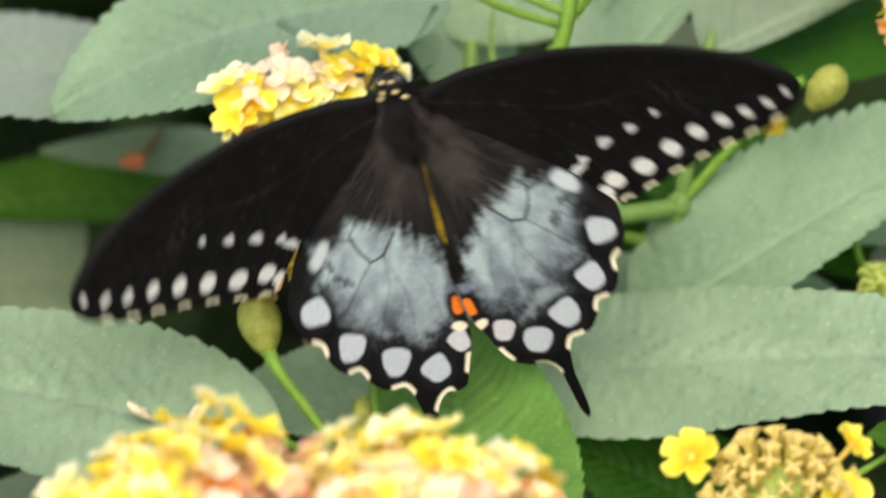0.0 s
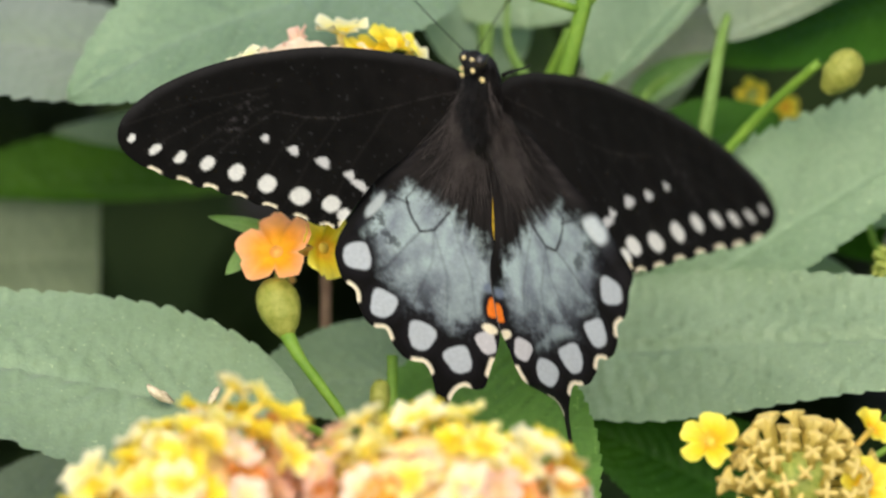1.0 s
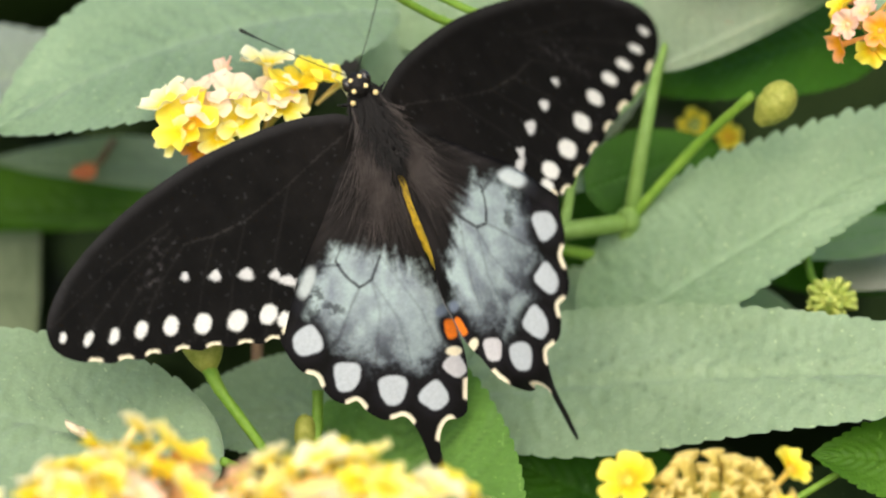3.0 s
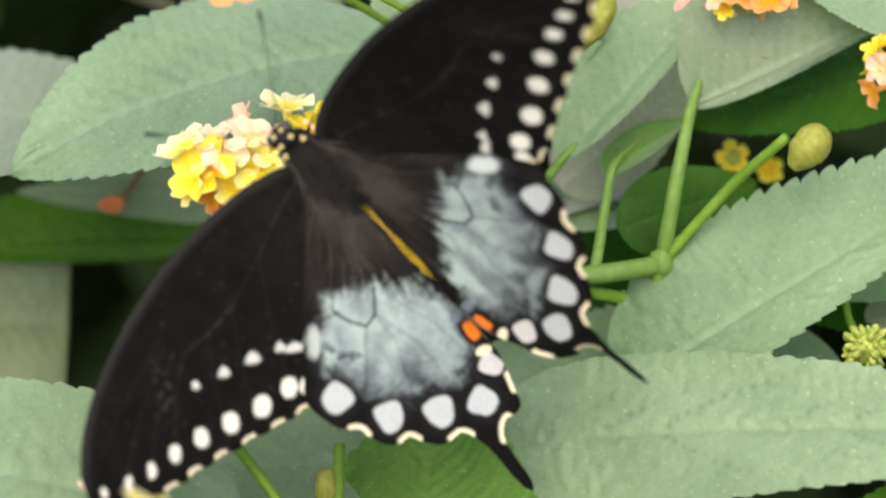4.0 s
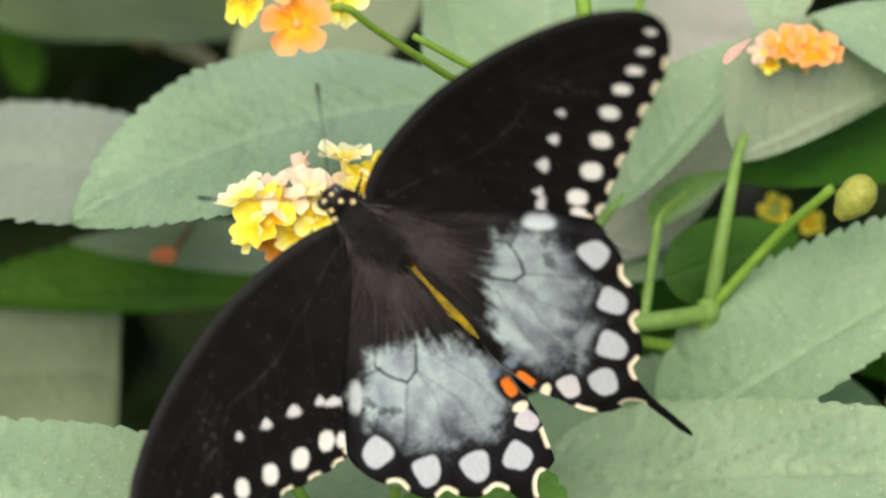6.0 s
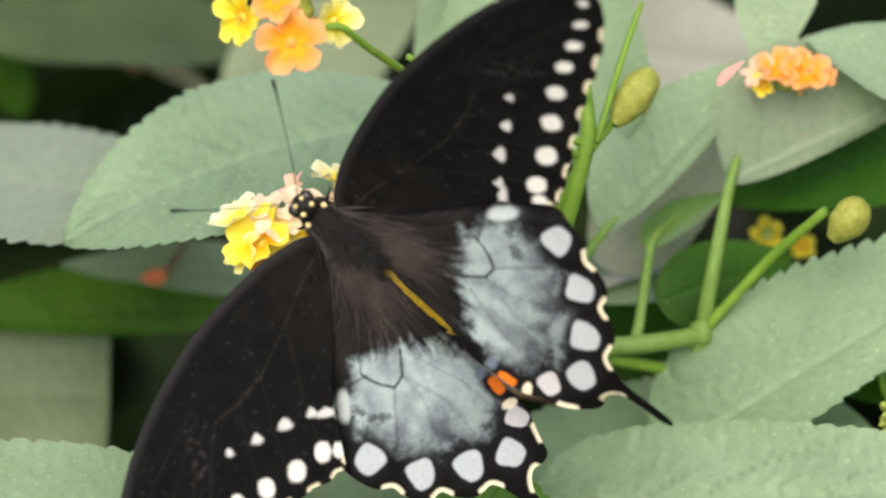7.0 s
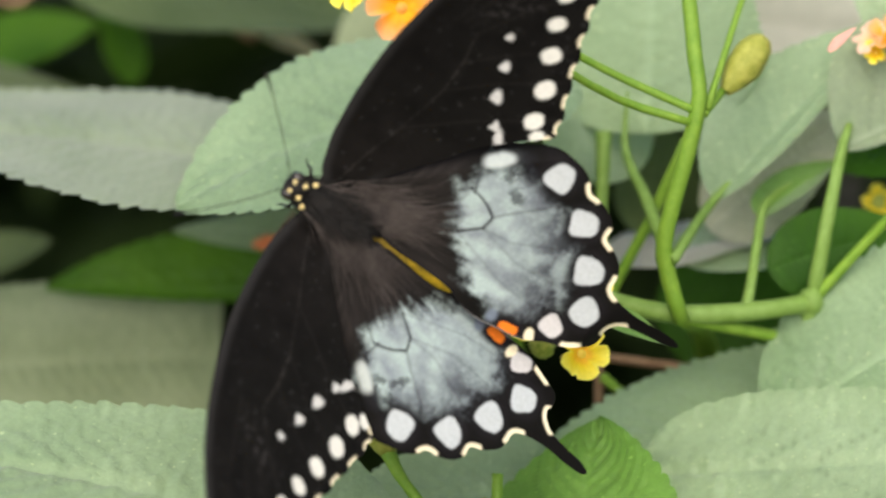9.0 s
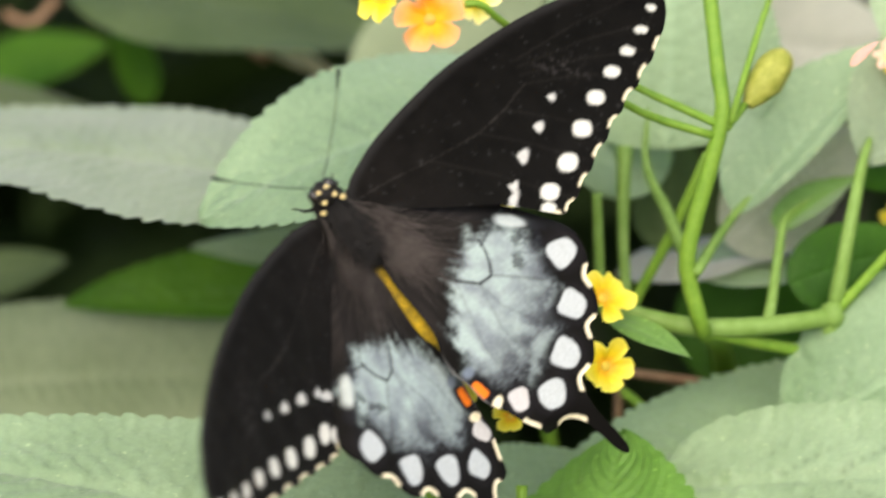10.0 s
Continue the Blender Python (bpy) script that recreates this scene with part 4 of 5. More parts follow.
def fore_paint(p, side):
    k = 0 if side < 0 else 1
    col = np.tile(np.array(BLACK), (len(p), 1))
    g = grain(p, 0.25, 3.0)
    col *= (1 + 0.35 * g)[:, None]
    # browner towards the root and the rear edge, greyer along the front edge
    brown = (1 - step(np.hypot(p[:, 0], p[:, 1] * 1.3), 5, 24)) * (0.55 + 0.45 * np.clip(g, -1, 1))
    col = blend(col, np.clip(brown, 0, 1) * 0.55, (0.015, 0.0125, 0.0115))
    worn = grain(p, 1.1, 21.0 + k)
    col = blend(col, 0.22 * step(worn, 0.55, 0.85), (0.09, 0.09, 0.09))
    patch = spot(p + 0.8 * g[:, None], 39, -3.6, 4.2, 1.6, -50, 0.7) * step(worn, 0.0, 0.7)
    col = blend(col, 0.28 * patch, (0.11, 0.10, 0.10))
    # the cell's hind vein, its end, and the veins that run on to the outer edge
    cell = [(2.0, 1.9), (8, 0.6), (14.5, -1.3), (22.9, -3.2), (28.1, -3.1), (32.9, -2.0)]
    col = blend(col, (0.18 + 0.14 * np.clip(g, -1, 1)) * (1 - step(line_distance(p, cell), 0.05, 0.22)), (0.075, 0.068, 0.062))
    starts = ((33.5, 2.0), (33.6, 0.8), (33.3, -0.6), (32.9, -2.0), (28.1, -3.1), (22.9, -3.2), (14.5, -1.3))
    ends = ((56.6, -3.6), (54.2, -8.0), (50.6, -10.6), (46.6, -12.0), (38.0, -16.0), (33.4, -18.0), (27.8, -20.4))
    for a, b in zip(starts, ends):
        a, b = np.array(a), np.array(b)
        d = line_distance(p, [a, (a + b) / 2 + (0, 0.7), b])
        col = blend(col, 0.10 * (1 - step(d, 0.06, 0.26)), (0.06, 0.054, 0.05))
        # faint shadow of folds between the veins, painted into the wing's colour
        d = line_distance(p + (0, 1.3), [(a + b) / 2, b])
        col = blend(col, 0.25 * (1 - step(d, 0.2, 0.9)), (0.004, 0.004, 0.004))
    for *places, rx, ry in FORE_ROW:
        x, y = places[k]
        col = blend(col, spot(p + 0.13 * g[:, None], x, y, rx * 0.88, ry * 0.88, -44, 0.14, 2.3), CHALK)
    col = blend(col, spot(p, 24.5, -21.0, 0.85, 0.6, -44, 0.2), CREAMY)
    for *places, rx, ry in FORE_INNER:
        x, y = places[k]
        col = blend(col, spot(p + 0.15 * g[:, None], x, y, rx, ry, 128, 0.25, 2.0, 0.6) * 0.85, (0.62, 0.62, 0.60))
    rim = edge_distance(p, edge_line(FORE_EDGE))
    col = blend(col, 0.75 * (1 - step(rim + 0.25 * g, 0.3, 1.9)) * step(p[:, 1], -5.5, -0.5), (0.030, 0.029, 0.029))
    for x, y in FORE_DENTS:
        d = np.hypot(p[:, 0] - x, p[:, 1] - y)
        col = blend(col, (1 - step(rim, 0.38, 0.62)) * (1 - step(d, 0.9, 1.3)), CREAMY)
    return col


CLOUD = [(12.4, -7.0), (7.6, -9.2), (3.4, -12.8), (-0.4, -18.5), (-1.4, -24.0), (0.8, -28.6), (4.6, -32.0), (10.4, -30.6), (15.6, -28.0), (18.6, -23.4), (20.2, -18.4), (20.2, -13.2), (18.2, -9.6)]


def hind_paint(p, side):
    k = 0 if side < 0 else 1
    col = np.tile(np.array(BLACK), (len(p), 1))
    ang = np.arctan2(p[:, 0], -p[:, 1])
    rad = np.hypot(p[:, 0], p[:, 1])
    streak = np.array([noise.fractal(Vector((a * 15, r * 0.10, 2.0)), 1.0, 2.0, 3) for a, r in zip(ang, rad)])
    mott = grain(p, 0.30, 7.0 + k)
    speck = grain(p, 1.3, 11.0 + k)
    drawn = np.array([noise.fractal(Vector((a * 7.0, r * 0.17, 9.0 + k)), 1.0, 2.0, 2) for a, r in zip(ang, rad)])
    # brown hairy base
    base = (1 - step(rad, 11, 21)) * (0.6 + 0.4 * np.clip(streak * 1.6, -1, 1))
    col = blend(col, np.clip(base, 0, 1) * 0.8, (0.025, 0.0212, 0.0198))
    # the powdery blue cloud: dense towards the root, broken into dusty flecks outwards
    d = edge_distance(p, CLOUD)
    inner = np.clip(1 - rad / 30, 0, 1)
    cloud = step(d + 1.3 * mott + 0.5 * speck + 2.0 * streak * inner, -0.8, 2.6)
    outward = step(rad, 20.5, 31.5)
    flecks = step(1.1 * drawn + 0.9 * mott + 0.40 * speck, -0.85, 0.75)
    cloud = cloud * (1 - outward * (0.34 + 0.60 * (1 - flecks)))
    cloud = np.clip(cloud * (0.93 + 0.06 * mott + 0.10 * drawn + 0.05 * speck), 0, 1)
    tone = np.clip(0.62 + 0.5 * mott + 0.5 * drawn - 0.45 * outward, 0, 1)
    blue = np.array((0.22, 0.255, 0.29)) * (1 - tone[:, None]) + np.array((0.335, 0.415, 0.405)) * tone[:, None]
    col = col * (1 - cloud[:, None]) + blue * cloud[:, None]
    # veins of the cell and beyond
    for line, w in (([(12.9, -9.4), (12.6, -11.4), (12.1, -12.9), (11.1, -14.7), (8.9, -14.5), (6.2, -11.7)], 0.85), ([(11.1, -14.7), (13.4, -16.8), (17.6, -21.0)], 0.35), ([(8.9, -14.5), (9.6, -19.5), (14.4, -28.5)], 0.22),
                    ([(8.9, -14.5), (7.4, -22), (8.6, -32)], 0.20), ([(6.2, -11.7), (3.6, -22), (3.4, -31)], 0.20), ([(12.6, -10.2), (15.7, -8.9), (18, -8.8)], 0.6), ([(12.9, -9.4), (11.5, -8.1)], 0.6)):
        dd = line_distance(p, line) + 0.10 * mott
        col = blend(col, w * (1 - step(dd, 0.10, 0.40)), (0.02, 0.02, 0.024))
    for x, y, r in ((17.6, -12.6, 1.2), (16.0, -15.8, 1.3), (18.6, -15.0, 0.9), (20.0, -15.2, 1.5)):
        col = blend(col, spot(p + np.stack([1.2 * mott + 0.6 * speck, 1.0 * drawn - 0.6 * speck], 1), x, y, r * 1.1, r * 0.6, 60, 0.6) * 0.7, (0.012, 0.012, 0.016))
    # dark base of the front edge, and the pale bar behind it
    bar = ((18.1, -10.7), (18.6, -10.4))[k]
    col = blend(col, spot(p, bar[0] + 1.4, bar[1] - 1.5, 3.2, 0.75, -50, 0.4) * 0.8, (0.012, 0.012, 0.014))
    col = blend(col, spot(p + 0.12 * mott[:, None], *bar, 2.4, 0.78, -46, 0.3, 2.4), (0.37, 0.41, 0.40))
    # dark band, with the row of large shield-shaped spots in it
    for i, (*places, rx, ry) in enumerate(HIND_ROW):
        x, y = places[k]
        out = math.degrees(math.atan2(y + 14, x - 8))
        dark = spot(p + 0.35 * mott[:, None] + 0.2 * speck[:, None], x, y, rx + 1.0, ry + 1.15, out, 0.3)
        col = blend(col, dark * 0.95, (0.010, 0.009, 0.010))
        ice = ICE if i < 4 else (0.50, 0.49, 0.49)
        col = blend(col, spot(p + np.stack([0.22 * mott, 0.25 * drawn], 1), x, y, rx * 0.96, ry * 0.94, out + (16, -14, 10, -16, 0)[i], 0.09, 3.0, 0.2), ice)
    # cream crescents along the scalloped edge
    rim = edge_distance(p, edge_line(HIND_OUTER + HIND_INNER[side]))
    for (x, y), r in zip(HIND_DENTS, (1.9, 1.9, 2.2, 2.3, 1.8)):
        d = np.hypot(p[:, 0] - x, p[:, 1] - y)
        col = blend(col, (1 - step(rim, 0.55, 0.85)) * (1 - step(d, r - 0.25, r + 0.2)), CREAMY)
    # orange mark by the inner edge, blue-grey and black above it, cream below
    s = (0.9, -0.9)[k]
    col = blend(col, spot(p, s + 0.1, -27.0, 1.4, 2.9, 0, 0.35), (0.010, 0.009, 0.010))
    col = blend(col, spot(p, s - 0.1, -23.6, 1.0, 0.8, 0, 0.5), (0.14, 0.17, 0.22))
    col = blend(col, spot(p + 0.15 * mott[:, None], s - 0.35, -26.8, 0.8, 1.5, 14, 0.16, 4.0), (0.80, 0.19, 0.02))
    col = blend(col, spot(p, s + 0.5, -30.2, 1.3, 0.75, 25, 0.2), CREAMY)
    col = blend(col, (1 - step(rim, 0.12, 0.34)) * step(p[:, 1], -30.5, -28.5) * (1 - step(p[:, 1], -22, -18)) * (1 - step(p[:, 0], 3, 5)), (0.13, 0.13, 0.13))
    return col


def relief(p, fore, side):
    x, y = p[:, 0] / 50, p[:, 1] / 30
    z = np.stack([x, x * x, x * x * x, y, x * y, x * x * y, y * y], 1) @ np.array(RELIEF["f" if fore else "h", side])
    if not fore:  # tucked under the forewing
        z = z - 3.0 * step(p[:, 1] + 14.2 - 1.05 * (24 - p[:, 0]), -3.2, 0.6)
        if side > 0:  # its inner edge lies over the other's
            z = z + 0.6 * (1 - step(p[:, 0], -1.0, 4.0))
    return z + (0.35 if fore else 0.0)


def wing(name, side, fore, spacing, parent, label, twist=0.0):
    ctrl = FORE_EDGE if fore else HIND_OUTER + HIND_INNER[side]
    line = edge_line(ctrl)
    m = len(line)
    lo = [min(p[i] for p in line) for i in (0, 1)]
    hi = [max(p[i] for p in line) for i in (0, 1)]
    gx, gy = np.meshgrid(np.arange(lo[0], hi[0], spacing), np.arange(lo[1], hi[1], spacing))
    g = np.stack([gx.ravel(), gy.ravel()], 1) + np.random.RandomState(2).uniform(-0.3, 0.3, (gx.size, 2)) * spacing
    g = g[edge_distance(g, line) > spacing * 0.5]
    pts = [*line, *[Vector(q) for q in g]]
    vs, _, fs, *_ = geometry.delaunay_2d_cdt(pts, [(i, (i + 1) % m) for i in range(m)], [], 1, 1e-5)
    p = np.array([tuple(v) for v in vs])
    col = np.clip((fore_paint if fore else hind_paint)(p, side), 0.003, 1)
    rip = np.array([noise.noise(Vector((a * 0.35, b * 0.12, 4))) for a, b in p])
    z = relief(p, fore, side) + 0.15 * rip + twist * (p[:, 0] - 10.6) * step(-p[:, 1], 37.0, 42.0)
    k = len(p)
    top = [(side * a * 0.001, b * 0.001, c * 0.001) for (a, b), c in zip(p, z)]
    low = [(x, y, w - 0.00009) for x, y, w in top]
    faces = [tuple(f) if side > 0 else tuple(f)[::-1] for f in fs]
    me = bpy.data.meshes.new(name)
    me.from_pydata(top + low, [], faces + [tuple(i + k for i in f)[::-1] for f in faces])
    me.materials.append(WING)
    me.shade_smooth()
    paint(me, np.vstack([col, np.minimum(col, 0.4)]))
    ob = new(name, me)
    ob.parent = parent
    ob["label"] = label
    return ob


butterfly = tagged(new("butterfly"), "black swallowtail butterfly with white spots and powdery blue hindwings", "butterfly")
FW, HW = "black forewing edged with a row of white spots", "black hindwing with blue cloud, white spots and tail"
wings = {
    "fl": wing("forewing", -1, True, 0.32, butterfly, FW), "fr": wing("forewing", 1, True, 0.32, butterfly, FW),
    "hl": wing("hindwing", -1, False, 0.23, butterfly, HW), "hr": wing("hindwing", 1, False, 0.23, butterfly, HW, 0.55),
}


def mm(*p):
    return Vector(p) * 0.001


def body_part(name, data, mat, parent=butterfly, label=""):
    return obj(name, *data, mat, parent, label)


v, f = ball_data(0.0027, 0.0066, 0.0027, nu=28, nv=20, rough=0.06)
thorax = body_part("thorax", ([p + mm(0, 5.6, 3.2) for p in v], f), FUR, label="black furry thorax")
ab = tube_data([mm(0, 0, -0.4), mm(0, -6, -0.7), mm(0, -13, -0.5), mm(0, -20, -0.4), mm(0, -25, -0.2)], [0.0019, 0.0019, 0.0020, 0.0020, 0.0008], 40, 16, 0.02)
ringed = [Vector((p.x * k, p.y, p.z * k)) for p in ab[0] for k in (1 + 0.05 * math.cos(p.y * 2800),)]
body_part("abdomen", (ringed, ab[1]), ABDOMEN, label="yellow abdomen with dark flanks")
v, f = ball_data(0.0018, 0.0020, 0.0018, nu=22, nv=16, rough=0.05)
head = body_part("head", ([p + mm(0, 11.6, 5.0) for p in v], f), FUR, label="black head dotted with cream")
head.location.z = 0.0010
for s in (-1, 1):
    v, f = ball_data(0.0009, 0.0012, 0.0011, nu=16, nv=12)
    body_part("eye", ([p + mm(s * 1.45, 12.2, 5.1) for p in v], f), EYE, head, "glossy dark eye")
    line = [mm(s * 0.6, 13.3, 5.9), mm(s * 4.4, 17.4, 7.9), mm(s * 8.4, 22.2, 10.0), mm(s * 11.6, 26.2, 11.0), mm(s * 12.3, 27.2, 11.0)]
    body_part("antenna", tube_data(line, [0.00010, 0.00008, 0.00008, 0.00009, 0.00030, 0.00022], 30, 7), FUR, head, "thin black antenna with a club tip")
    for x, y, z, r in ((0.75, 12.7, 6.4, 0.36), (1.0, 11.0, 6.5, 0.40), (1.9, 9.4, 5.3, 0.44)):
        v, f = ball_data(r * 0.001, r * 0.001, r * 0.0007, nu=10, nv=7)
        body_part("dot", ([p + mm(s * x, y, z) for p in v], f), CREAM, head, "cream dot")
    for y0, y1, x1 in ((8.5, 9.4, 3.4), (6.5, 7.0, 5.6), (4.5, 2.5, 5.0)):
        line = [mm(s * 1.5, y0, 0.6), mm(s * 3.2, (y0 + y1) / 2 + 0.6, 0.9), mm(s * x1, y1, -1.6), mm(s * (x1 + 0.6), y1 + 0.4, -2.8)]
        body_part("leg", tube_data(line, [0.00034, 0.00026, 0.00016, 0.00012], 14, 7), FUR, butterfly, "thin black leg")
    # a pale line of scales along the shoulder
    line = [mm(s * 2.3, 9.0, 5.2), mm(s * 2.7, 6.8, 5.3), mm(s * 2.9, 4.6, 4.6)]
    body_part("shoulder_stripe", tube_data(line, [0.0001, 0.00022, 0.00008], 10, 6), HAIR, butterfly, "pale grey line of scales")


def strands(name, count, seed, mat, label, start, lengths, thick, parent, bow=0.0005):
    rnd = random.Random(seed)
    verts, faces = [], []
    for k in range(count):
        p, d = start(rnd)
        ll = rnd.uniform(*lengths) * 0.001
        d = d.normalized()
        w = d.cross(Vector((0, 0, 1))).normalized() * thick * rnd.uniform(0.6, 1.3)
        lift = Vector((rnd.gauss(0, 0.0003), 0, bow))
        q, e = p + d * ll * 0.5 + lift, p + d * ll
        i = len(verts)
        verts += [p - w, p + w, q + w, q - w, e]
        faces += [(i, i + 1, i + 2, i + 3), (i + 3, i + 2, i + 4)]
    return tagged(obj(name, verts, faces, mat, parent, label), kind="stuff")


def on_thorax(rnd):
    a, y = rnd.uniform(-1.5, 1.5), rnd.uniform(-0.5, 11.5)
    r = math.sqrt(max(0.05, 1 - ((y - 5.6) / 7.2) ** 2))
    return mm(3.0 * r * math.sin(a), y, 3.2 + 2.9 * r * math.cos(a)), Vector((math.sin(a) * 0.5 + rnd.gauss(0, 0.2), -1, 0.25 * math.cos(a) + rnd.gauss(0, 0.15)))


def on_abdomen_base(rnd):
    x = rnd.gauss(0, 1.2)
    return mm(x, rnd.uniform(-1.5, 2.0), 3.7 - 0.25 * abs(x)), Vector((x * 0.12 + rnd.gauss(0, 0.08), -1, -0.3 + rnd.gauss(0, 0.05)))


def on_flank(rnd):
    s, y = rnd.choice((-1, 1)), rnd.uniform(-2.0, 7.5)
    return mm(s * rnd.uniform(0.8, 2.9), y, 4.6 - 0.12 * (7 - y) + rnd.uniform(-0.6, 0.6)), Vector((s * rnd.uniform(0.1, 0.9), -1, 0.05 + rnd.gauss(0, 0.08)))


def on_wing_base(side):
    def start(rnd):
        fan = abs(rnd.gauss(0, 0.55)) - 0.12
        x, y = rnd.uniform(-0.6, 4.2), rnd.uniform(-3.0, 6.0) - 0.35 * abs(fan) * 3
        return mm(side * x, y, 1.15 + rnd.uniform(-0.35, 0.45)), Vector((side * (fan * 1.15 + rnd.gauss(0, 0.05)), -1, -0.055 + rnd.gauss(0, 0.03)))
    return start


strands("fur", 300, 10, FUR, "black fur over the base of the abdomen", on_abdomen_base, (2.0, 6.4), 0.00008, butterfly)
strands("fur", 700, 8, FUR, "short black fur on the thorax", on_thorax, (1.4, 3.2), 0.00006, butterfly)
strands("hair", 420, 12, HAIR, "brown hair on the flanks of the thorax", on_flank, (2.5, 6.5), 0.000035, butterfly)
for s, key in ((-1, "hl"), (1, "hr")):
    strands("hair", 520, 9 + s, HAIR, "long brown hair fanning over the wing base", on_wing_base(s), (4.0, 13.5), 0.000026, wings[key], 0.0002)


# ---- what moves ----
FRAME = Matrix((W(1, 0, 0), W(0, 1, 0), W(0, 0, -1))).transposed().to_4x4()


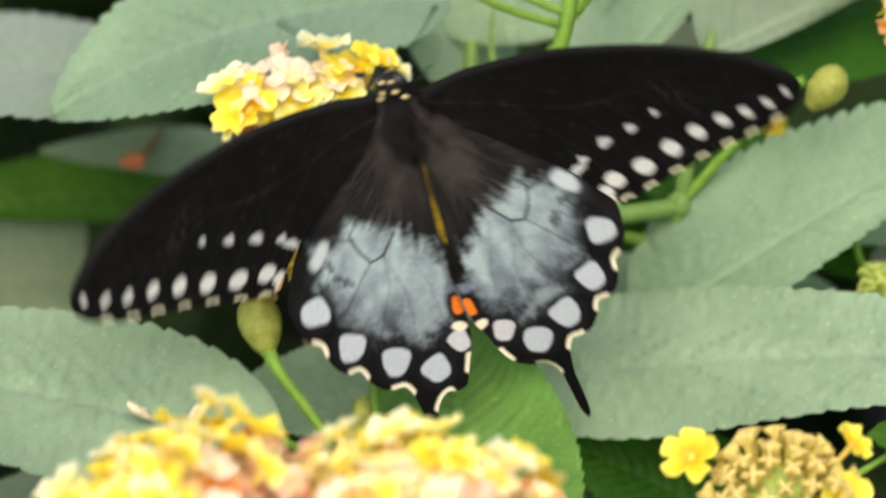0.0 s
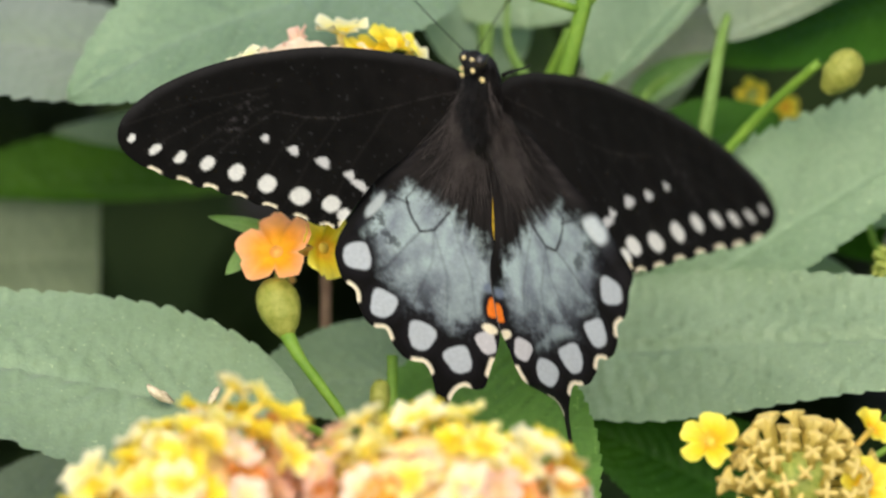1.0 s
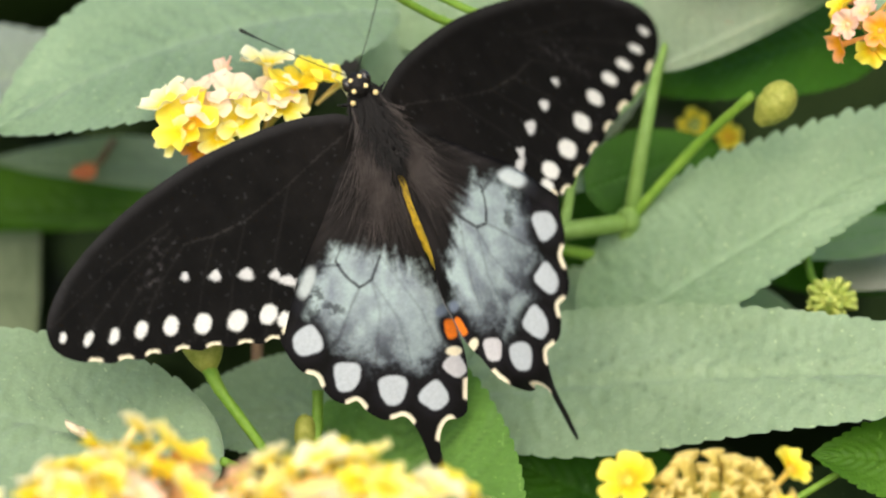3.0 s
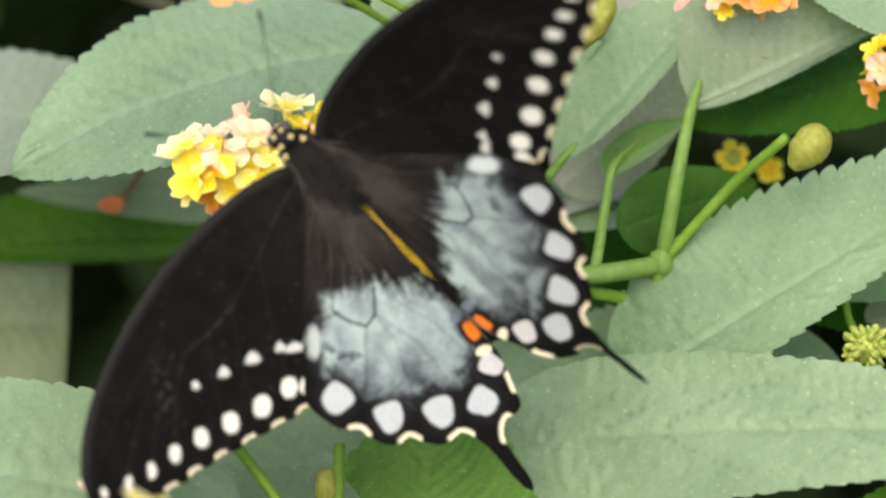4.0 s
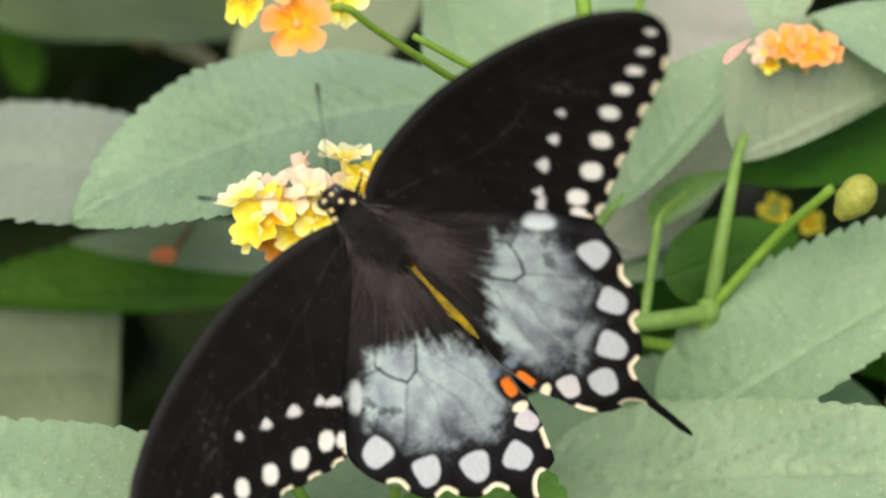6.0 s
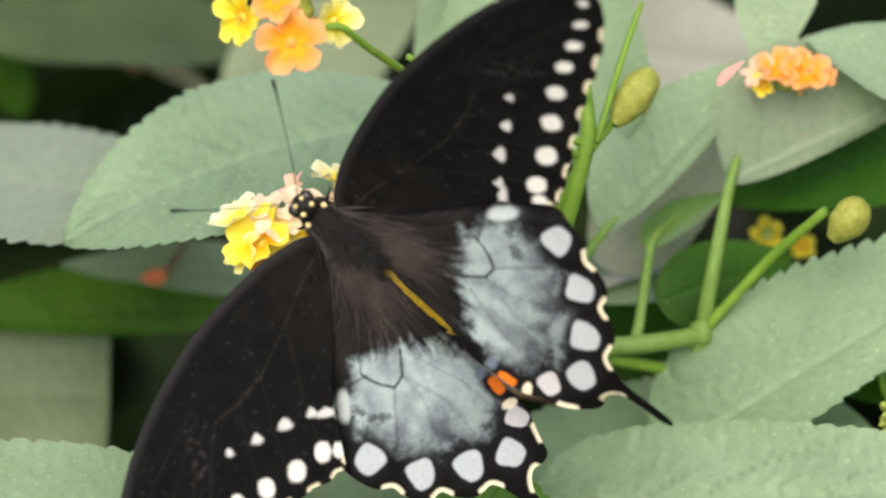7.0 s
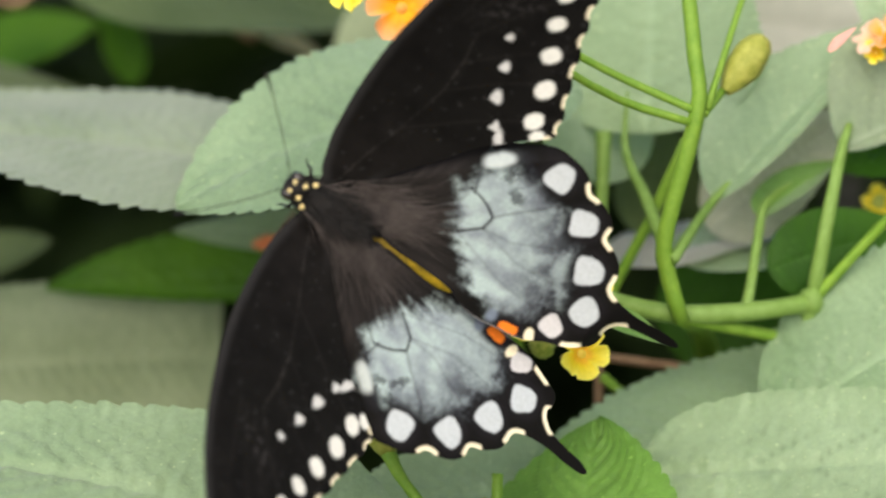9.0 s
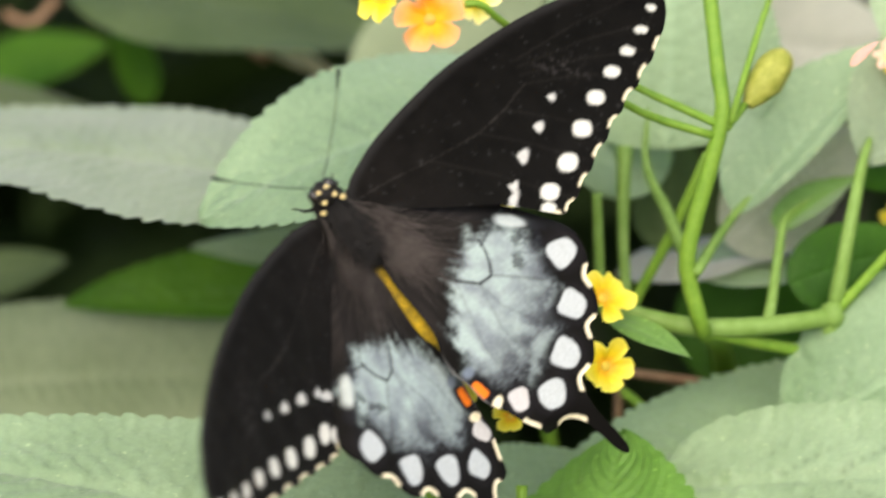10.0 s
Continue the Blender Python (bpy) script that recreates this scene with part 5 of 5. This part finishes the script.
def motions():
    rows = []
    for t, u, v, d, turn, pitch, roll in (
        (0.0, 2.6, 6.7, -8.0, 15.6, 29.2, -22.6),
        (0.1, 7.8, 4.6, -15.6, 7.4, 28.0, -35.0),
        (0.2, 11.0, 2.4, -21.4, 0.4, 24.2, -43.1),
        (0.3, 12.3, 2.3, -20.5, 0.2, 18.1, -43.5),
        (0.5, 11.3, 3.4, -18.0, 1.6, 15.7, -41.4),
        (1.0, 11.5, 4.9, -16.2, 0.6, 22.0, -40.7),
        (1.5, 9.4, 8.9, -11.1, 14.5, 37.0, -43.3),
        (2.0, 10.3, 5.0, -7.5, 7.3, 8.6, -11.3),
        (2.2, 9.4, 5.8, -6.4, 11.3, 7.4, -14.1),
        (3.3, 5.9, 6.5, 1.2, 30.0, 4.6, 3.2),
        (3.5, 0.9, 9.2, -6.3, 36.8, 10.1, -7.5),
        (4.0, -1.9, 9.8, -7.6, 47.6, 6.8, -6.6),
        (4.5, -3.8, 9.7, -11.3, 52.7, 8.2, -10.2),
        (5.0, -5.2, 9.6, -13.0, 48.2, 13.7, -14.6),
        (5.2, -5.9, 9.4, -14.8, 47.4, 13.4, -15.3),
        (6.3, -3.5, 7.9, -13.1, 45.9, 11.8, -11.1),
        (6.5, -3.5, 8.3, -11.3, 47.9, 7.1, -9.4),
        (7.0, -6.8, 9.8, -5.5, 52.3, 5.1, -3.4),
        (7.5, -12.7, 14.4, -9.0, 48.1, 9.0, -17.8),
        (8.0, -21.0, 12.8, -14.4, 62.1, 17.5, -10.9),
        (8.5, -20.1, 11.2, -17.1, 59.0, 13.7, -8.3),
        (9.0, -25.4, 9.1, -12.6, 58.0, 21.1, -1.6),
        (9.5, -24.1, 9.3, -14.5, 56.7, 17.4, -2.9),
        (9.7, -26.0, 8.0, -10.9, 56.8, 18.5, -0.3),
        (9.8, -27.9, 8.2, -12.3, 42.3, 27.7, 0.8),
        (10.0, -28.6, 7.1, -11.5, 38.4, 22.6, 8.7),
    ):
        m = FRAME @ Matrix.Rotation(radians(turn), 4, "Z") @ Matrix.Rotation(radians(pitch), 4, "X") @ Matrix.Rotation(radians(roll), 4, "Y")
        m.translation = V(u, v, d)
        rows.append((t, m))
    walk(butterfly, rows)
    tracks = {k: [] for k in wings}
    for t, *turns in (  # lift, sweep and twist of each wing
        (0.0, 41.3, -0.3, 8.1, -2.6, 2.7, 6.1, 36.9, -2.3, -5.2, -3.1, 4.5, -2.3),
        (0.1, 29.1, -2.4, 6.9, -1.1, 4.5, 4.5, 25.6, -3.6, -4.0, -1.8, 4.1, -2.2),
        (0.2, 14.0, -3.3, 5.7, 2.1, 5.1, 3.0, 11.5, -5.7, -2.7, 1.2, 3.6, -2.0),
        (0.3, 12.0, -5.9, 5.1, 5.6, 5.0, 3.4, 9.9, -6.7, -2.3, 4.9, 3.9, -1.0),
        (0.5, 12.7, -6.8, 4.0, 8.4, 5.1, 4.4, 11.5, -7.2, -1.4, 8.0, 4.0, 1.0),
        (1.0, 23.6, -5.1, 4.0, 10.8, 6.0, 5.2, 24.0, -6.2, -0.7, 10.6, 4.9, 3.1),
        (1.5, 28.4, -3.8, 4.2, 7.5, 8.4, 5.3, 27.5, -4.6, -4.8, 4.6, 5.4, 1.1),
        (2.0, 22.4, -0.9, 4.7, 46.9, 4.6, 0.8, 23.5, 0.2, 6.2, 48.6, 4.0, -0.5),
        (2.2, 24.8, -0.3, 4.6, 40.6, 3.3, 1.6, 25.6, 1.0, 5.6, 42.1, 3.0, -1.2),
        (3.3, 8.2, -1.1, 5.9, 47.6, 4.6, -5.2, 13.1, 1.0, 12.7, 49.5, 6.2, -10.6),
        (3.5, 17.5, -2.1, 3.8, 32.3, 3.2, 1.8, 18.9, -0.0, 1.7, 33.1, 2.3, -1.4),
        (4.0, 20.9, -1.0, 6.9, 32.8, 1.3, 0.3, 23.4, 1.5, 5.8, 35.0, 1.5, -3.2),
        (4.5, 27.4, -0.1, -0.3, 25.2, 1.9, 1.5, 27.8, 1.1, 3.7, 26.0, 1.0, -1.8),
        (5.0, 33.2, 0.8, 4.2, 18.1, 3.2, 2.8, 31.5, 1.3, 3.1, 17.1, 2.1, -2.2),
        (5.2, 30.2, -0.1, 7.5, 19.3, 3.2, 2.4, 29.6, 1.3, 3.0, 18.9, 2.2, -1.9),
        (6.3, 28.1, 0.9, 7.2, 22.4, 3.1, -1.3, 26.9, 2.2, 4.9, 23.7, 2.1, -3.0),
        (6.5, 25.8, 0.9, 4.9, 26.0, 1.2, 2.1, 25.5, 2.4, 5.8, 26.4, 0.5, -2.7),
        (7.0, 16.9, 0.7, 4.1, 30.7, 1.8, -3.0, 16.7, 1.6, 11.0, 31.8, 1.6, -7.8),
        (7.5, 29.6, -0.0, 9.6, 21.2, 1.7, 1.9, 31.1, 2.5, 6.5, 20.9, 1.2, -3.4),
        (8.0, 33.8, 1.3, 7.3, 18.3, 0.9, 3.0, 31.0, 2.8, 3.0, 17.8, 0.1, -2.7),
        (8.5, 30.0, 0.5, 4.8, 18.3, 0.0, 1.9, 28.0, 1.8, 3.6, 19.0, -0.5, -2.8),
        (9.0, 35.1, 0.3, 8.8, 15.5, 0.9, 1.1, 31.7, 2.0, 2.8, 14.9, -1.1, -5.2),
        (9.5, 31.8, 2.0, 7.0, 17.1, 0.6, -1.6, 28.6, 2.8, 4.0, 17.2, -1.0, -5.2),
        (9.7, 37.3, 2.8, 8.6, 16.3, 0.4, 1.0, 32.0, 2.9, 3.7, 16.5, -1.2, -6.2),
        (9.8, 51.5, 6.0, 6.4, -7.3, 0.6, -4.7, 48.4, 2.8, 1.4, -1.6, -1.2, -3.3),
        (10.0, 40.8, 0.8, 6.9, -0.6, 0.1, -3.4, 40.3, 3.0, -0.6, 0.8, -1.4, -6.8),
    ):
        for i, (key, side, root) in enumerate((("fl", -1, FORE_ROOT), ("fr", 1, FORE_ROOT), ("hl", -1, HIND_ROOT), ("hr", 1, HIND_ROOT))):
            lift, sweep, twist = turns[3 * i:3 * i + 3]
            m = Matrix.Translation(mm(side * HX, root, HZ)) @ Matrix.Rotation(radians(-side * lift), 4, "Y") @ Matrix.Rotation(radians(side * sweep), 4, "Z") @ Matrix.Rotation(radians(twist), 4, "X")
            tracks[key].append((t, m))
    for key, track in tracks.items():
        walk(wings[key], track)


motions()
